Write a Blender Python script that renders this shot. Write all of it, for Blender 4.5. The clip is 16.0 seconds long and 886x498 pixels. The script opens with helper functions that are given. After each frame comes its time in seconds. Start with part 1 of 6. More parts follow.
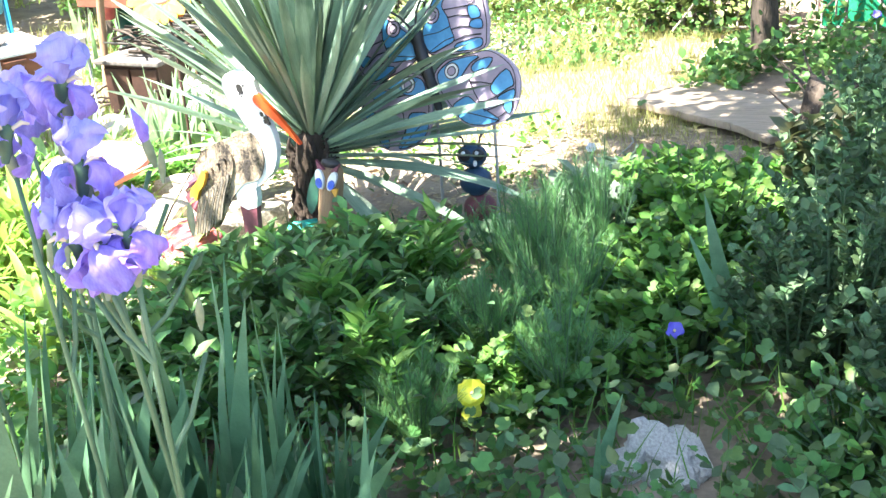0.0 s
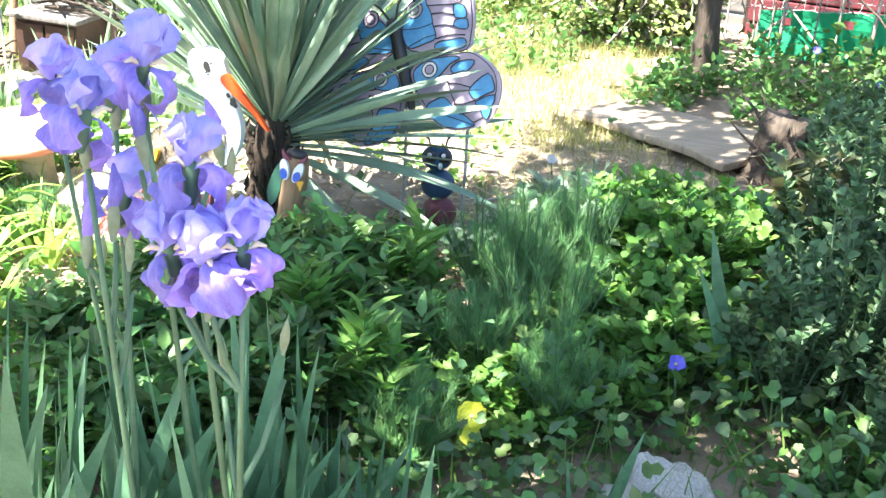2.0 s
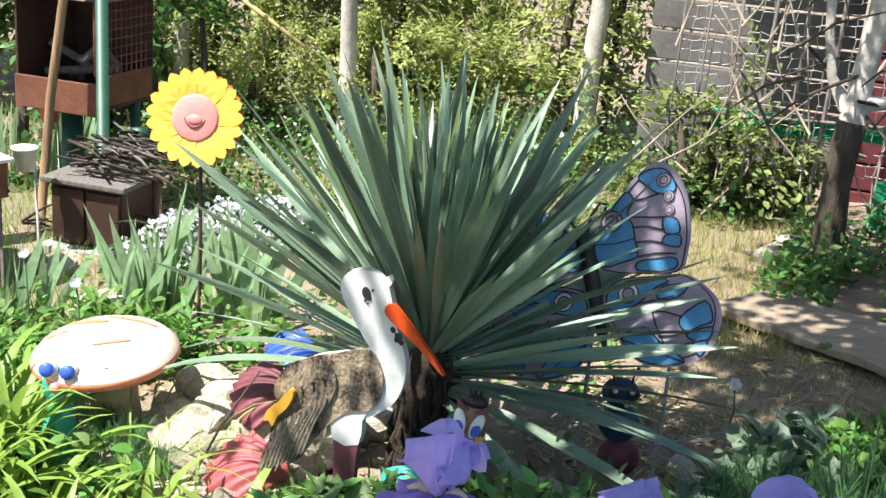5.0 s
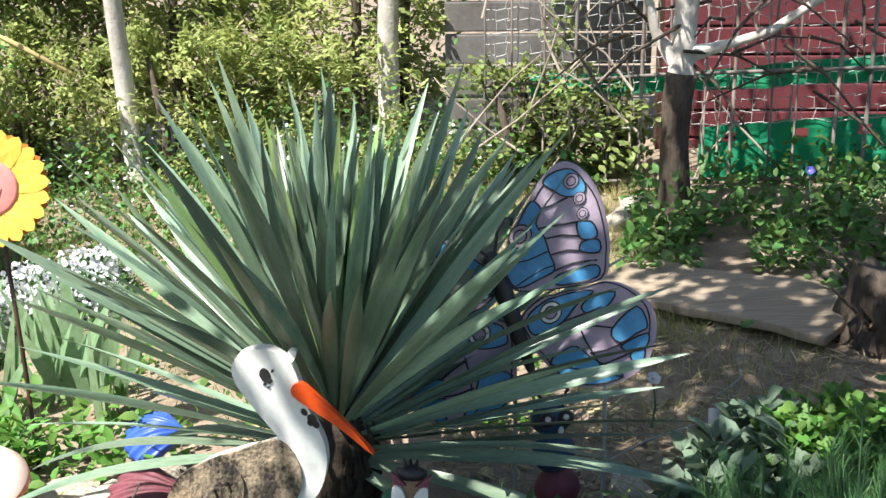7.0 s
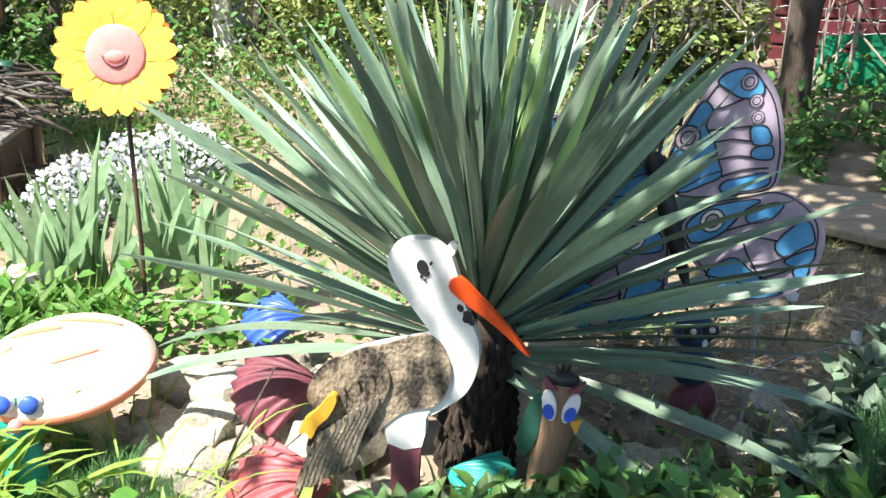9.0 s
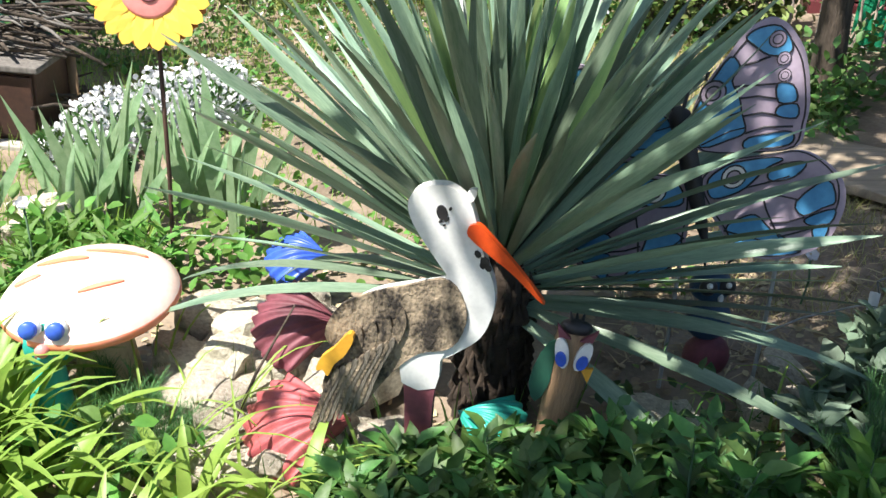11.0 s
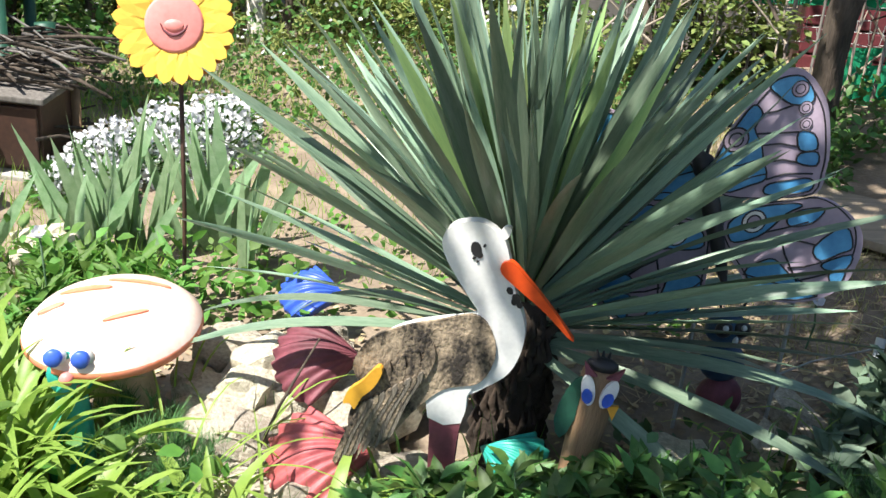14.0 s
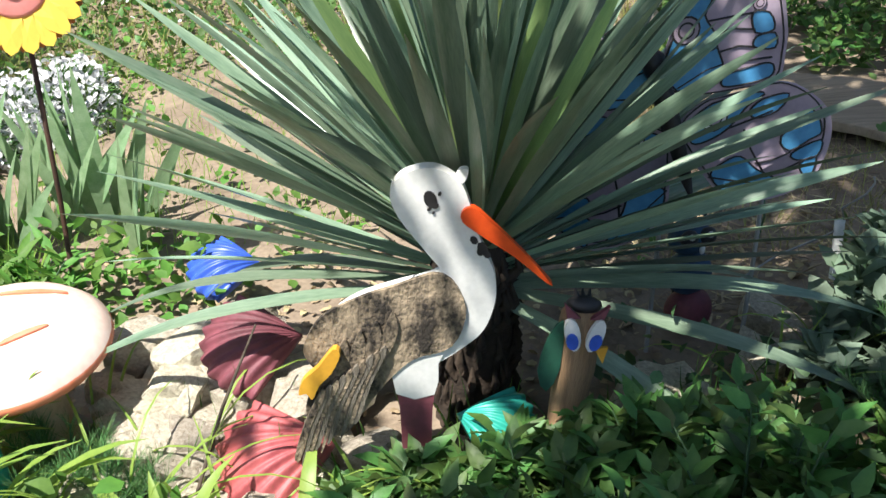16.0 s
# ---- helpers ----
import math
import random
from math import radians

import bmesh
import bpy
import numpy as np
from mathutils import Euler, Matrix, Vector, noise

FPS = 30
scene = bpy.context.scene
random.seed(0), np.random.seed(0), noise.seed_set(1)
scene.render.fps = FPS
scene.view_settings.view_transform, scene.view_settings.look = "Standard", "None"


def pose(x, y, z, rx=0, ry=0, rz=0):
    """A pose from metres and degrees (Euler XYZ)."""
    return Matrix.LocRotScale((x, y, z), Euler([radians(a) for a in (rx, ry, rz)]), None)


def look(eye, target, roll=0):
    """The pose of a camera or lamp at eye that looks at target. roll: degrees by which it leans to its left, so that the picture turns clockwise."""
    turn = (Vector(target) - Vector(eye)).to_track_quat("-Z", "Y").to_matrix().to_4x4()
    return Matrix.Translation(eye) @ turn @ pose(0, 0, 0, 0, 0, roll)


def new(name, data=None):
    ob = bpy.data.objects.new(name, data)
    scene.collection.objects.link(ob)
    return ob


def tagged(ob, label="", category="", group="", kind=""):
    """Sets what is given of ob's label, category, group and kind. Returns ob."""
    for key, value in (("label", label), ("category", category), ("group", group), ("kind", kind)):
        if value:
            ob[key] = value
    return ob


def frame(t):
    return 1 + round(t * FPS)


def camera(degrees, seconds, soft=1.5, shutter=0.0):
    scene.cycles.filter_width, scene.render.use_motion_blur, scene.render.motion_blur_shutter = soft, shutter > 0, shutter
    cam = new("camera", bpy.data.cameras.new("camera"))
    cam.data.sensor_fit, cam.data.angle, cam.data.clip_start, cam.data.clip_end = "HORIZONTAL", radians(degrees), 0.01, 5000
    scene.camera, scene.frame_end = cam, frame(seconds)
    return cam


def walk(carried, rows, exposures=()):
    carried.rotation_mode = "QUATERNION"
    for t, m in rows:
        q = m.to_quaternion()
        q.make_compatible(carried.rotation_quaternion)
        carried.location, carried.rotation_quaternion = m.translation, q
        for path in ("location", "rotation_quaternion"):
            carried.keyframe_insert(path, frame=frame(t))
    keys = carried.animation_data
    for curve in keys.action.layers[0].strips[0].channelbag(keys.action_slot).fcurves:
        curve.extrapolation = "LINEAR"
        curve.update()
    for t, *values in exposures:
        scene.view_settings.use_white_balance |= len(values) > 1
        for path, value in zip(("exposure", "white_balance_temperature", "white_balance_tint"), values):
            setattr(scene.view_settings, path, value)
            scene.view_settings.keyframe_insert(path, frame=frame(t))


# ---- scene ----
cam = camera(43.0, 16.0)
PATH = [
    (0, (2.004, -2.658, 1.485), (1.145, -1.038, 0.688), -4.0),
    (0.5, (1.941, -2.650, 1.485), (1.217, -0.965, 0.688), -1.1),
    (1, (1.781, -2.662, 1.493), (1.182, -0.925, 0.704), 2.7),
    (1.5, (1.722, -2.667, 1.491), (1.169, -0.927, 0.675), 1.9),
    (2, (1.656, -2.672, 1.493), (1.035, -0.957, 0.672), 3.9),
    (2.5, (1.593, -2.600, 1.490), (0.797, -0.953, 0.683), 3.4),
    (3, (1.503, -2.436, 1.492), (0.545, -0.843, 0.753), 1.5),
    (3.5, (1.382, -2.380, 1.490), (0.376, -0.786, 0.821), 0.8),
    (4, (1.157, -2.356, 1.486), (0.357, -0.618, 0.902), 0.2),
    (4.2, (1.091, -2.339, 1.492), (0.334, -0.577, 0.923), 2.1),
    (6.3, (0.509, -1.956, 1.547), (0.182, -0.110, 0.850), 1.3),
    (6.5, (0.496, -1.918, 1.541), (0.185, -0.065, 0.855), -0.4),
    (7, (0.483, -1.893, 1.528), (0.288, -0.012, 0.877), -1.2),
    (7.5, (0.395, -1.895, 1.512), (0.364, 0.002, 0.880), 2.1),
    (8, (0.307, -1.872, 1.495), (0.321, 0.011, 0.821), 4.3),
    (8.5, (0.270, -1.867, 1.477), (0.188, -0.017, 0.723), 3.8),
    (9, (0.242, -1.814, 1.480), (-0.019, -0.009, 0.659), 1.6),
    (9.2, (0.254, -1.804, 1.485), (-0.048, -0.013, 0.649), 0.6),
    (11.3, (0.265, -1.845, 1.502), (-0.037, -0.093, 0.586), 3.3),
    (11.5, (0.260, -1.855, 1.510), (-0.027, -0.089, 0.617), 2.5),
    (12, (0.256, -1.879, 1.526), (0.005, -0.077, 0.694), 2.6),
    (12.5, (0.243, -1.896, 1.519), (-0.004, -0.089, 0.699), 1.9),
    (13, (0.224, -1.909, 1.512), (-0.038, -0.106, 0.687), 2.5),
    (13.5, (0.181, -1.924, 1.519), (-0.074, -0.120, 0.694), 4.7),
    (14, (0.149, -1.893, 1.491), (-0.105, -0.096, 0.650), 5.2),
    (14.5, (0.148, -1.788, 1.462), (-0.102, -0.007, 0.586), -1.1),
    (15, (0.099, -1.700, 1.426), (-0.084, 0.077, 0.527), -1.3),
    (15.5, (-0.017, -1.662, 1.420), (-0.094, 0.103, 0.482), -2.3),
    (16, (-0.035, -1.628, 1.416), (-0.035, 0.126, 0.454), -0.1),
]
walk(cam, [(t, look(eye, target, roll)) for t, eye, target, roll in PATH],
     exposures=((0, 3.08), (2.4, 2.98), (3.1, 2.36), (3.6, 1.84), (4.2, 1.38), (6.3, 1.28), (7.5, 1.32), (8.3, 1.45), (9.0, 1.58), (11.3, 1.18), (14.5, 1.12), (16, 1.02)))

# ---- light ----
SUN_AZ, SUN_EL = 226.0, 61.0      # bearing of the sun, clockwise from +y, and its height
sun_dir = Vector((math.sin(radians(SUN_AZ)) * math.cos(radians(SUN_EL)), math.cos(radians(SUN_AZ)) * math.cos(radians(SUN_EL)), math.sin(radians(SUN_EL))))
world = bpy.data.worlds.new("world")
scene.world = world
world.use_nodes = True
wn = world.node_tree
sky = wn.nodes.new("ShaderNodeTexSky")
sky.sky_type = "NISHITA"
sky.sun_disc = False
sky.sun_elevation = radians(SUN_EL)
sky.sun_rotation = radians(SUN_AZ)
wn.nodes["Background"].inputs["Strength"].default_value = 0.085
wn.links.new(sky.outputs["Color"], wn.nodes["Background"].inputs["Color"])
sun_lamp = bpy.data.lights.new("sun", "SUN")
sun_lamp.energy, sun_lamp.angle, sun_lamp.color = 5.0, radians(0.55), (1.0, 0.96, 0.89)
sun = new("sun", sun_lamp)
sun.matrix_world = look(sun_dir * 12, (0, 0, 0))

# ---- materials ----
def surface(name, col, col2=None, scale=12.0, fine=90.0, rough=0.6, metal=0.0, bump=0.25, leafy=0.0, island=0.0, obj=0.0, spec=0.5, stretch=None, span=(0.5, 0.95)):
    """Two-scale noise between two colours, with fine relief; leafy adds light that passes through."""
    m = bpy.data.materials.new(name)
    m.use_nodes = True
    nt = m.node_tree
    N, L = nt.nodes, nt.links
    b = N["Principled BSDF"]
    col2 = col2 or tuple(c * 0.6 for c in col)
    tc = N.new("ShaderNodeTexCoord")
    src = tc.outputs["Object"]
    if stretch:
        mp = N.new("ShaderNodeMapping")
        mp.inputs["Scale"].default_value = stretch
        L.new(src, mp.inputs["Vector"])
        src = mp.outputs["Vector"]
    n1, n2 = N.new("ShaderNodeTexNoise"), N.new("ShaderNodeTexNoise")
    n1.inputs["Scale"].default_value, n2.inputs["Scale"].default_value = scale, fine
    n1.inputs["Detail"].default_value, n2.inputs["Detail"].default_value = 5, 4
    L.new(src, n1.inputs["Vector"]), L.new(src, n2.inputs["Vector"])
    mx = N.new("ShaderNodeMath")
    mx.operation = "MULTIPLY_ADD"
    mx.inputs[1].default_value = 0.45
    L.new(n2.outputs["Fac"], mx.inputs[0]), L.new(n1.outputs["Fac"], mx.inputs[2])
    rp = N.new("ShaderNodeMapRange")
    rp.inputs["From Min"].default_value, rp.inputs["From Max"].default_value = span
    L.new(mx.outputs[0], rp.inputs["Value"])
    mix = N.new("ShaderNodeMix")
    mix.data_type = "RGBA"
    mix.inputs[6].default_value, mix.inputs[7].default_value = (*col, 1), (*col2, 1)
    L.new(rp.outputs[0], mix.inputs[0])
    out = mix.outputs[2]
    if island or obj:
        if island:
            g = N.new("ShaderNodeNewGeometry").outputs["Random Per Island"]
        else:
            g = N.new("ShaderNodeObjectInfo").outputs["Random"]
        hs = N.new("ShaderNodeHueSaturation")
        k = island or obj
        for sock, mid, amp in (("Hue", 0.5, 0.05 * k), ("Value", 1.0, 0.7 * k)):
            mr = N.new("ShaderNodeMapRange")
            mr.inputs["To Min"].default_value, mr.inputs["To Max"].default_value = mid - amp, mid + amp
            L.new(g, mr.inputs["Value"]), L.new(mr.outputs[0], hs.inputs[sock])
        L.new(out, hs.inputs["Color"])
        out = hs.outputs["Color"]
    L.new(out, b.inputs["Base Color"])
    b.inputs["Roughness"].default_value, b.inputs["Metallic"].default_value = rough, metal
    b.inputs["Specular IOR Level"].default_value = spec
    if bump:
        bp = N.new("ShaderNodeBump")
        bp.inputs["Strength"].default_value, bp.inputs["Distance"].default_value = bump, 0.01
        L.new(mx.outputs[0], bp.inputs["Height"]), L.new(bp.outputs[0], b.inputs["Normal"])
    if leafy:
        t, ms = N.new("ShaderNodeBsdfTranslucent"), N.new("ShaderNodeMixShader")
        L.new(out, t.inputs["Color"])
        ms.inputs[0].default_value = leafy
        L.new(b.outputs[0], ms.inputs[1]), L.new(t.outputs[0], ms.inputs[2])
        L.new(ms.outputs[0], N["Material Output"].inputs["Surface"])
    return m


M = dict(
    soil=surface("soil", (0.30, 0.235, 0.17), (0.15, 0.112, 0.08), 6, 70, 0.95, bump=0.8),
    yucca=surface("yucca_leaf", (0.285, 0.385, 0.265), (0.10, 0.175, 0.115), 5, 60, 0.36, leafy=0.08, obj=0.7, spec=0.6, bump=0.1, stretch=(6, 0.6, 1)),
    yucca_young=surface("young_yucca_leaf", (0.33, 0.46, 0.17), (0.18, 0.29, 0.11), 5, 60, 0.36, leafy=0.25, obj=0.3, spec=0.5, bump=0.1, stretch=(6, 0.6, 1)),
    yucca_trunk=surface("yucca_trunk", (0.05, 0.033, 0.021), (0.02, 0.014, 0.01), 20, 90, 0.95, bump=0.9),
    white=surface("white_paint", (0.80, 0.80, 0.77), (0.62, 0.62, 0.60), 9, 120, 0.5, bump=0.08),
    brown=surface("mottled_brown_paint", (0.36, 0.28, 0.19), (0.035, 0.028, 0.022), 17, 110, 0.9, bump=1.0, stretch=(1.3, 1, 0.9), span=(0.56, 0.84)),
    orange=surface("orange_paint", (0.80, 0.10, 0.015), (0.62, 0.06, 0.01), 12, 90, 0.4, bump=0.05),
    black=surface("black_paint", (0.015, 0.014, 0.016), (0.03, 0.028, 0.03), 20, 90, 0.5, bump=0.1),
    yellow=surface("yellow_paint", (0.72, 0.38, 0.04), (0.50, 0.24, 0.03), 8, 80, 0.4, bump=0.05),
    sun_petal=surface("yellow_petal_plastic", (0.88, 0.64, 0.10), (0.86, 0.50, 0.07), 7, 60, 0.4, bump=0.05, leafy=0.15),
    # orange-brown stands in for the shade in the notches between the petals
    sun_back=surface("petal_shade_orange", (0.60, 0.22, 0.03), (0.45, 0.14, 0.02), 9, 60, 0.45, bump=0.05),
    pink=surface("pink_plastic", (0.78, 0.30, 0.27), (0.70, 0.22, 0.20), 12, 90, 0.45, bump=0.05),
    mauve=surface("mauve_paint", (0.42, 0.34, 0.42), (0.30, 0.24, 0.31), 10, 90, 0.55, bump=0.1),
    blue=surface("sky_blue_paint", (0.10, 0.36, 0.62), (0.05, 0.22, 0.45), 8, 90, 0.45, bump=0.08),
    dark_blue=surface("dark_blue_paint", (0.03, 0.085, 0.16), (0.015, 0.045, 0.09), 12, 90, 0.5, bump=0.15),
    royal=surface("royal_blue_plastic", (0.05, 0.13, 0.62), (0.03, 0.08, 0.40), 12, 90, 0.4, bump=0.05),
    teal=surface("teal_plastic", (0.04, 0.42, 0.33), (0.02, 0.28, 0.22), 12, 90, 0.4, bump=0.05),
    maroon=surface("maroon_paint", (0.22, 0.06, 0.08), (0.12, 0.035, 0.045), 12, 90, 0.65, bump=0.25),
    red=surface("red_shell_paint", (0.52, 0.13, 0.13), (0.34, 0.07, 0.08), 14, 90, 0.55, bump=0.25),
    cap=surface("salmon_cap_paint", (0.76, 0.52, 0.43), (0.84, 0.74, 0.68), 5, 60, 0.5, bump=0.08),
    cap_rim=surface("orange_red_rim_paint", (0.82, 0.22, 0.10), (0.75, 0.3, 0.2), 9, 80, 0.5, bump=0.08),
    quill=surface("grey_quill", (0.22, 0.19, 0.15), (0.10, 0.085, 0.065), 20, 120, 0.9, bump=0.6, stretch=(6, 1, 1)),
    cream=surface("cream_wood", (0.62, 0.52, 0.30), (0.45, 0.36, 0.20), 10, 80, 0.7, bump=0.2),
    rock=surface("limestone", (0.72, 0.66, 0.54), (0.40, 0.34, 0.25), 9, 70, 0.9, bump=0.9, obj=0.35),
    grey_rock=surface("grey_stone", (0.60, 0.58, 0.53), (0.34, 0.32, 0.28), 14, 90, 0.9, bump=0.8),
    plank=surface("weathered_plank", (0.36, 0.29, 0.21), (0.22, 0.17, 0.12), 8, 70, 0.85, bump=0.5, stretch=(0.5, 8, 4)),
    wood=surface("brown_pole_wood", (0.34, 0.21, 0.11), (0.18, 0.11, 0.06), 8, 70, 0.75, bump=0.4, stretch=(8, 8, 0.7)),
    grey_wood=surface("grey_pole_wood", (0.20, 0.18, 0.16), (0.10, 0.09, 0.08), 8, 70, 0.8, bump=0.4, stretch=(8, 8, 0.7)),
    bark=surface("dark_bark", (0.10, 0.075, 0.055), (0.035, 0.027, 0.02), 16, 60, 0.95, bump=1.0, stretch=(2, 2, 0.6)),
    limed=surface("limewashed_bark", (0.62, 0.58, 0.52), (0.34, 0.30, 0.26), 10, 60, 0.9, bump=0.7),
    rust=surface("rusty_steel", (0.26, 0.10, 0.055), (0.12, 0.05, 0.03), 8, 60, 0.75, metal=0.2, bump=0.3),
    dark_steel=surface("dark_brown_steel", (0.09, 0.045, 0.03), (0.045, 0.025, 0.02), 6, 60, 0.6, metal=0.3, bump=0.2),
    barrel=surface("grey_scorched_steel", (0.36, 0.36, 0.35), (0.18, 0.17, 0.16), 5, 60, 0.45, metal=0.5, bump=0.15),
    whitetop=surface("pale_table_sheet", (0.80, 0.80, 0.80), (0.60, 0.58, 0.55), 6, 60, 0.6, bump=0.1),
    pole=surface("grey_steel_pole", (0.30, 0.25, 0.22), (0.16, 0.12, 0.10), 12, 80, 0.6, metal=0.3, bump=0.2),
    green_paint=surface("green_painted_pole", (0.02, 0.10, 0.06), (0.015, 0.06, 0.04), 12, 80, 0.5, bump=0.1),
    net=surface("green_shade_net", (0.01, 0.36, 0.17), (0.005, 0.25, 0.11), 9, 260, 0.7, leafy=0.45, bump=0.4),
    redwall=surface("dark_red_boards", (0.16, 0.028, 0.035), (0.09, 0.016, 0.022), 5, 60, 0.7, bump=0.2),
    greywall=surface("grey_roof_sheet", (0.17, 0.16, 0.15), (0.09, 0.08, 0.075), 4, 50, 0.8, bump=0.3),
    bucket=surface("turquoise_plastic", (0.03, 0.33, 0.50), (0.02, 0.25, 0.4), 9, 80, 0.4, bump=0.05),
    iris=surface("violet_petal", (0.55, 0.50, 0.92), (0.42, 0.36, 0.84), 16, 120, 0.6, leafy=0.42, obj=0.28, bump=0.35, stretch=(7, 1, 1.5)),
    iris_dark=surface("deep_violet_petal", (0.42, 0.34, 0.82), (0.25, 0.17, 0.60), 16, 120, 0.6, leafy=0.38, obj=0.4, bump=0.35, stretch=(7, 1, 1.5)),
    beard=surface("pale_yellow_beard", (0.75, 0.62, 0.25), (0.6, 0.5, 0.4), 40, 150, 0.8, bump=0.2),
    iris_leaf=surface("blue_green_blade", (0.125, 0.255, 0.135), (0.075, 0.17, 0.085), 6, 60, 0.45, leafy=0.3, obj=0.3, bump=0.1, stretch=(5, 5, 0.8)),
    pale_blade=surface("pale_green_blade", (0.33, 0.46, 0.27), (0.20, 0.33, 0.16), 6, 60, 0.5, leafy=0.35, obj=0.3, bump=0.1, stretch=(5, 5, 0.8)),
    stem=surface("green_stem", (0.085, 0.16, 0.08), (0.05, 0.10, 0.05), 12, 80, 0.55, bump=0.1),
    sheath=surface("papery_sheath", (0.33, 0.37, 0.24), (0.22, 0.27, 0.16), 20, 90, 0.8, leafy=0.3, bump=0.2),
    lime=surface("lime_green_blade", (0.34, 0.49, 0.10), (0.20, 0.36, 0.06), 6, 60, 0.45, leafy=0.4, island=0.3, bump=0.1),
    leaf=surface("mid_green_leaf", (0.12, 0.235, 0.055), (0.055, 0.13, 0.03), 14, 80, 0.5, leafy=0.35, island=0.6, bump=0.2),
    bright=surface("bright_green_leaf", (0.15, 0.31, 0.05), (0.08, 0.19, 0.035), 14, 80, 0.6, leafy=0.4, island=0.4, bump=0.2),
    dark_leaf=surface("dark_grey_green_leaf", (0.095, 0.175, 0.07), (0.05, 0.10, 0.04), 14, 80, 0.6, leafy=0.3, island=0.5, bump=0.2),
    feather=surface("feathery_green", (0.13, 0.29, 0.095), (0.085, 0.20, 0.065), 14, 80, 0.6, leafy=0.3, island=0.4, bump=0),
    silver=surface("grey_green_leaf", (0.20, 0.28, 0.19), (0.13, 0.19, 0.13), 14, 80, 0.6, leafy=0.3, island=0.3, bump=0.2),
    hedge=surface("hedge_needles", (0.42, 0.46, 0.15), (0.25, 0.31, 0.095), 2.5, 60, 0.65, leafy=0.4, island=0.35, bump=0),
    grass=surface("dry_grass", (0.46, 0.42, 0.16), (0.26, 0.30, 0.09), 5, 60, 0.7, leafy=0.35, island=0.5, bump=0),
    straw=surface("straw", (0.42, 0.33, 0.20), (0.26, 0.19, 0.11), 9, 60, 0.8, island=0.5, bump=0),
    petal_white=surface("white_petal", (0.82, 0.82, 0.84), (0.72, 0.72, 0.76), 30, 100, 0.6, leafy=0.3, island=0.15, bump=0),
    bloom=surface("yellow_petal", (0.84, 0.84, 0.16), (0.72, 0.74, 0.08), 30, 100, 0.5, leafy=0.3, bump=0.1),
    viola=surface("periwinkle_petal", (0.22, 0.2, 0.72), (0.15, 0.13, 0.6), 30, 100, 0.5, leafy=0.3, bump=0.1),
    wire=surface("pale_wire", (0.36, 0.36, 0.34), (0.25, 0.25, 0.24), 20, 90, 0.5, bump=0),
    vine=surface("dry_vine_bark", (0.36, 0.31, 0.25), (0.2, 0.16, 0.12), 20, 90, 0.85, bump=0.4),
    hedge_leaf=surface("yellow_green_leaf", (0.25, 0.30, 0.08), (0.12, 0.18, 0.05), 8, 60, 0.6, leafy=0.35, island=0.4, bump=0),
    reed=surface("dry_reed", (0.55, 0.42, 0.18), (0.40, 0.30, 0.13), 12, 80, 0.7, bump=0.2, stretch=(1, 1, 0.2)),
)

# ---- geometry tools ----
rnd = random.Random(7)
rng = np.random.default_rng(11)


def gz(x, y):
    """Height of the sloping ground."""
    return 0.02 + 0.085 * max(-3.2, min(2.2, x)) + 0.02 * noise.noise((x * 1.7, y * 1.7, 0)) + 0.008 * noise.noise((x * 9, y * 9, 2))


def mesh_of(bm, name, mats, smooth=True):
    me = bpy.data.meshes.new(name)
    bm.normal_update()
    bm.to_mesh(me)
    bm.free()
    for mt in (mats if isinstance(mats, (list, tuple)) else [mats]):
        me.materials.append(mt)
    if smooth:
        me.polygons.foreach_set("use_smooth", [True] * len(me.polygons))
    return me


def part(name, bm, material, parent=None, label="", m=None, smooth=False):
    me = bm if isinstance(bm, bpy.types.Mesh) else mesh_of(bm, name, material, smooth)
    ob = new(name, me)
    if parent:
        ob.parent = parent
    if m is not None:
        ob.matrix_basis = m
    if label:
        ob["label"] = label
    return ob


def thing(name, m, label, category, group="", kind=""):
    ob = new(name)
    ob.empty_display_size = 0.05
    ob.matrix_basis = m
    return tagged(ob, label, category, group, kind)


def box(bm, x0, y0, z0, x1, y1, z1, mi=0, bevel=0.0, m=None):
    r = bmesh.ops.create_cube(bm, size=1.0)
    vs = r["verts"]
    for v in vs:
        v.co = Vector(((x0 + x1) / 2 + v.co.x * (x1 - x0), (y0 + y1) / 2 + v.co.y * (y1 - y0), (z0 + z1) / 2 + v.co.z * (z1 - z0)))
        if m:
            v.co = m @ v.co
    fs = {f for v in vs for f in v.link_faces}
    for f in fs:
        f.material_index = mi
    if bevel:
        es = {e for v in vs for e in v.link_edges}
        res = bmesh.ops.bevel(bm, geom=list(es), offset=bevel, segments=2, affect="EDGES", profile=0.6)
        for f in res["faces"]:
            f.material_index = mi
    return bm


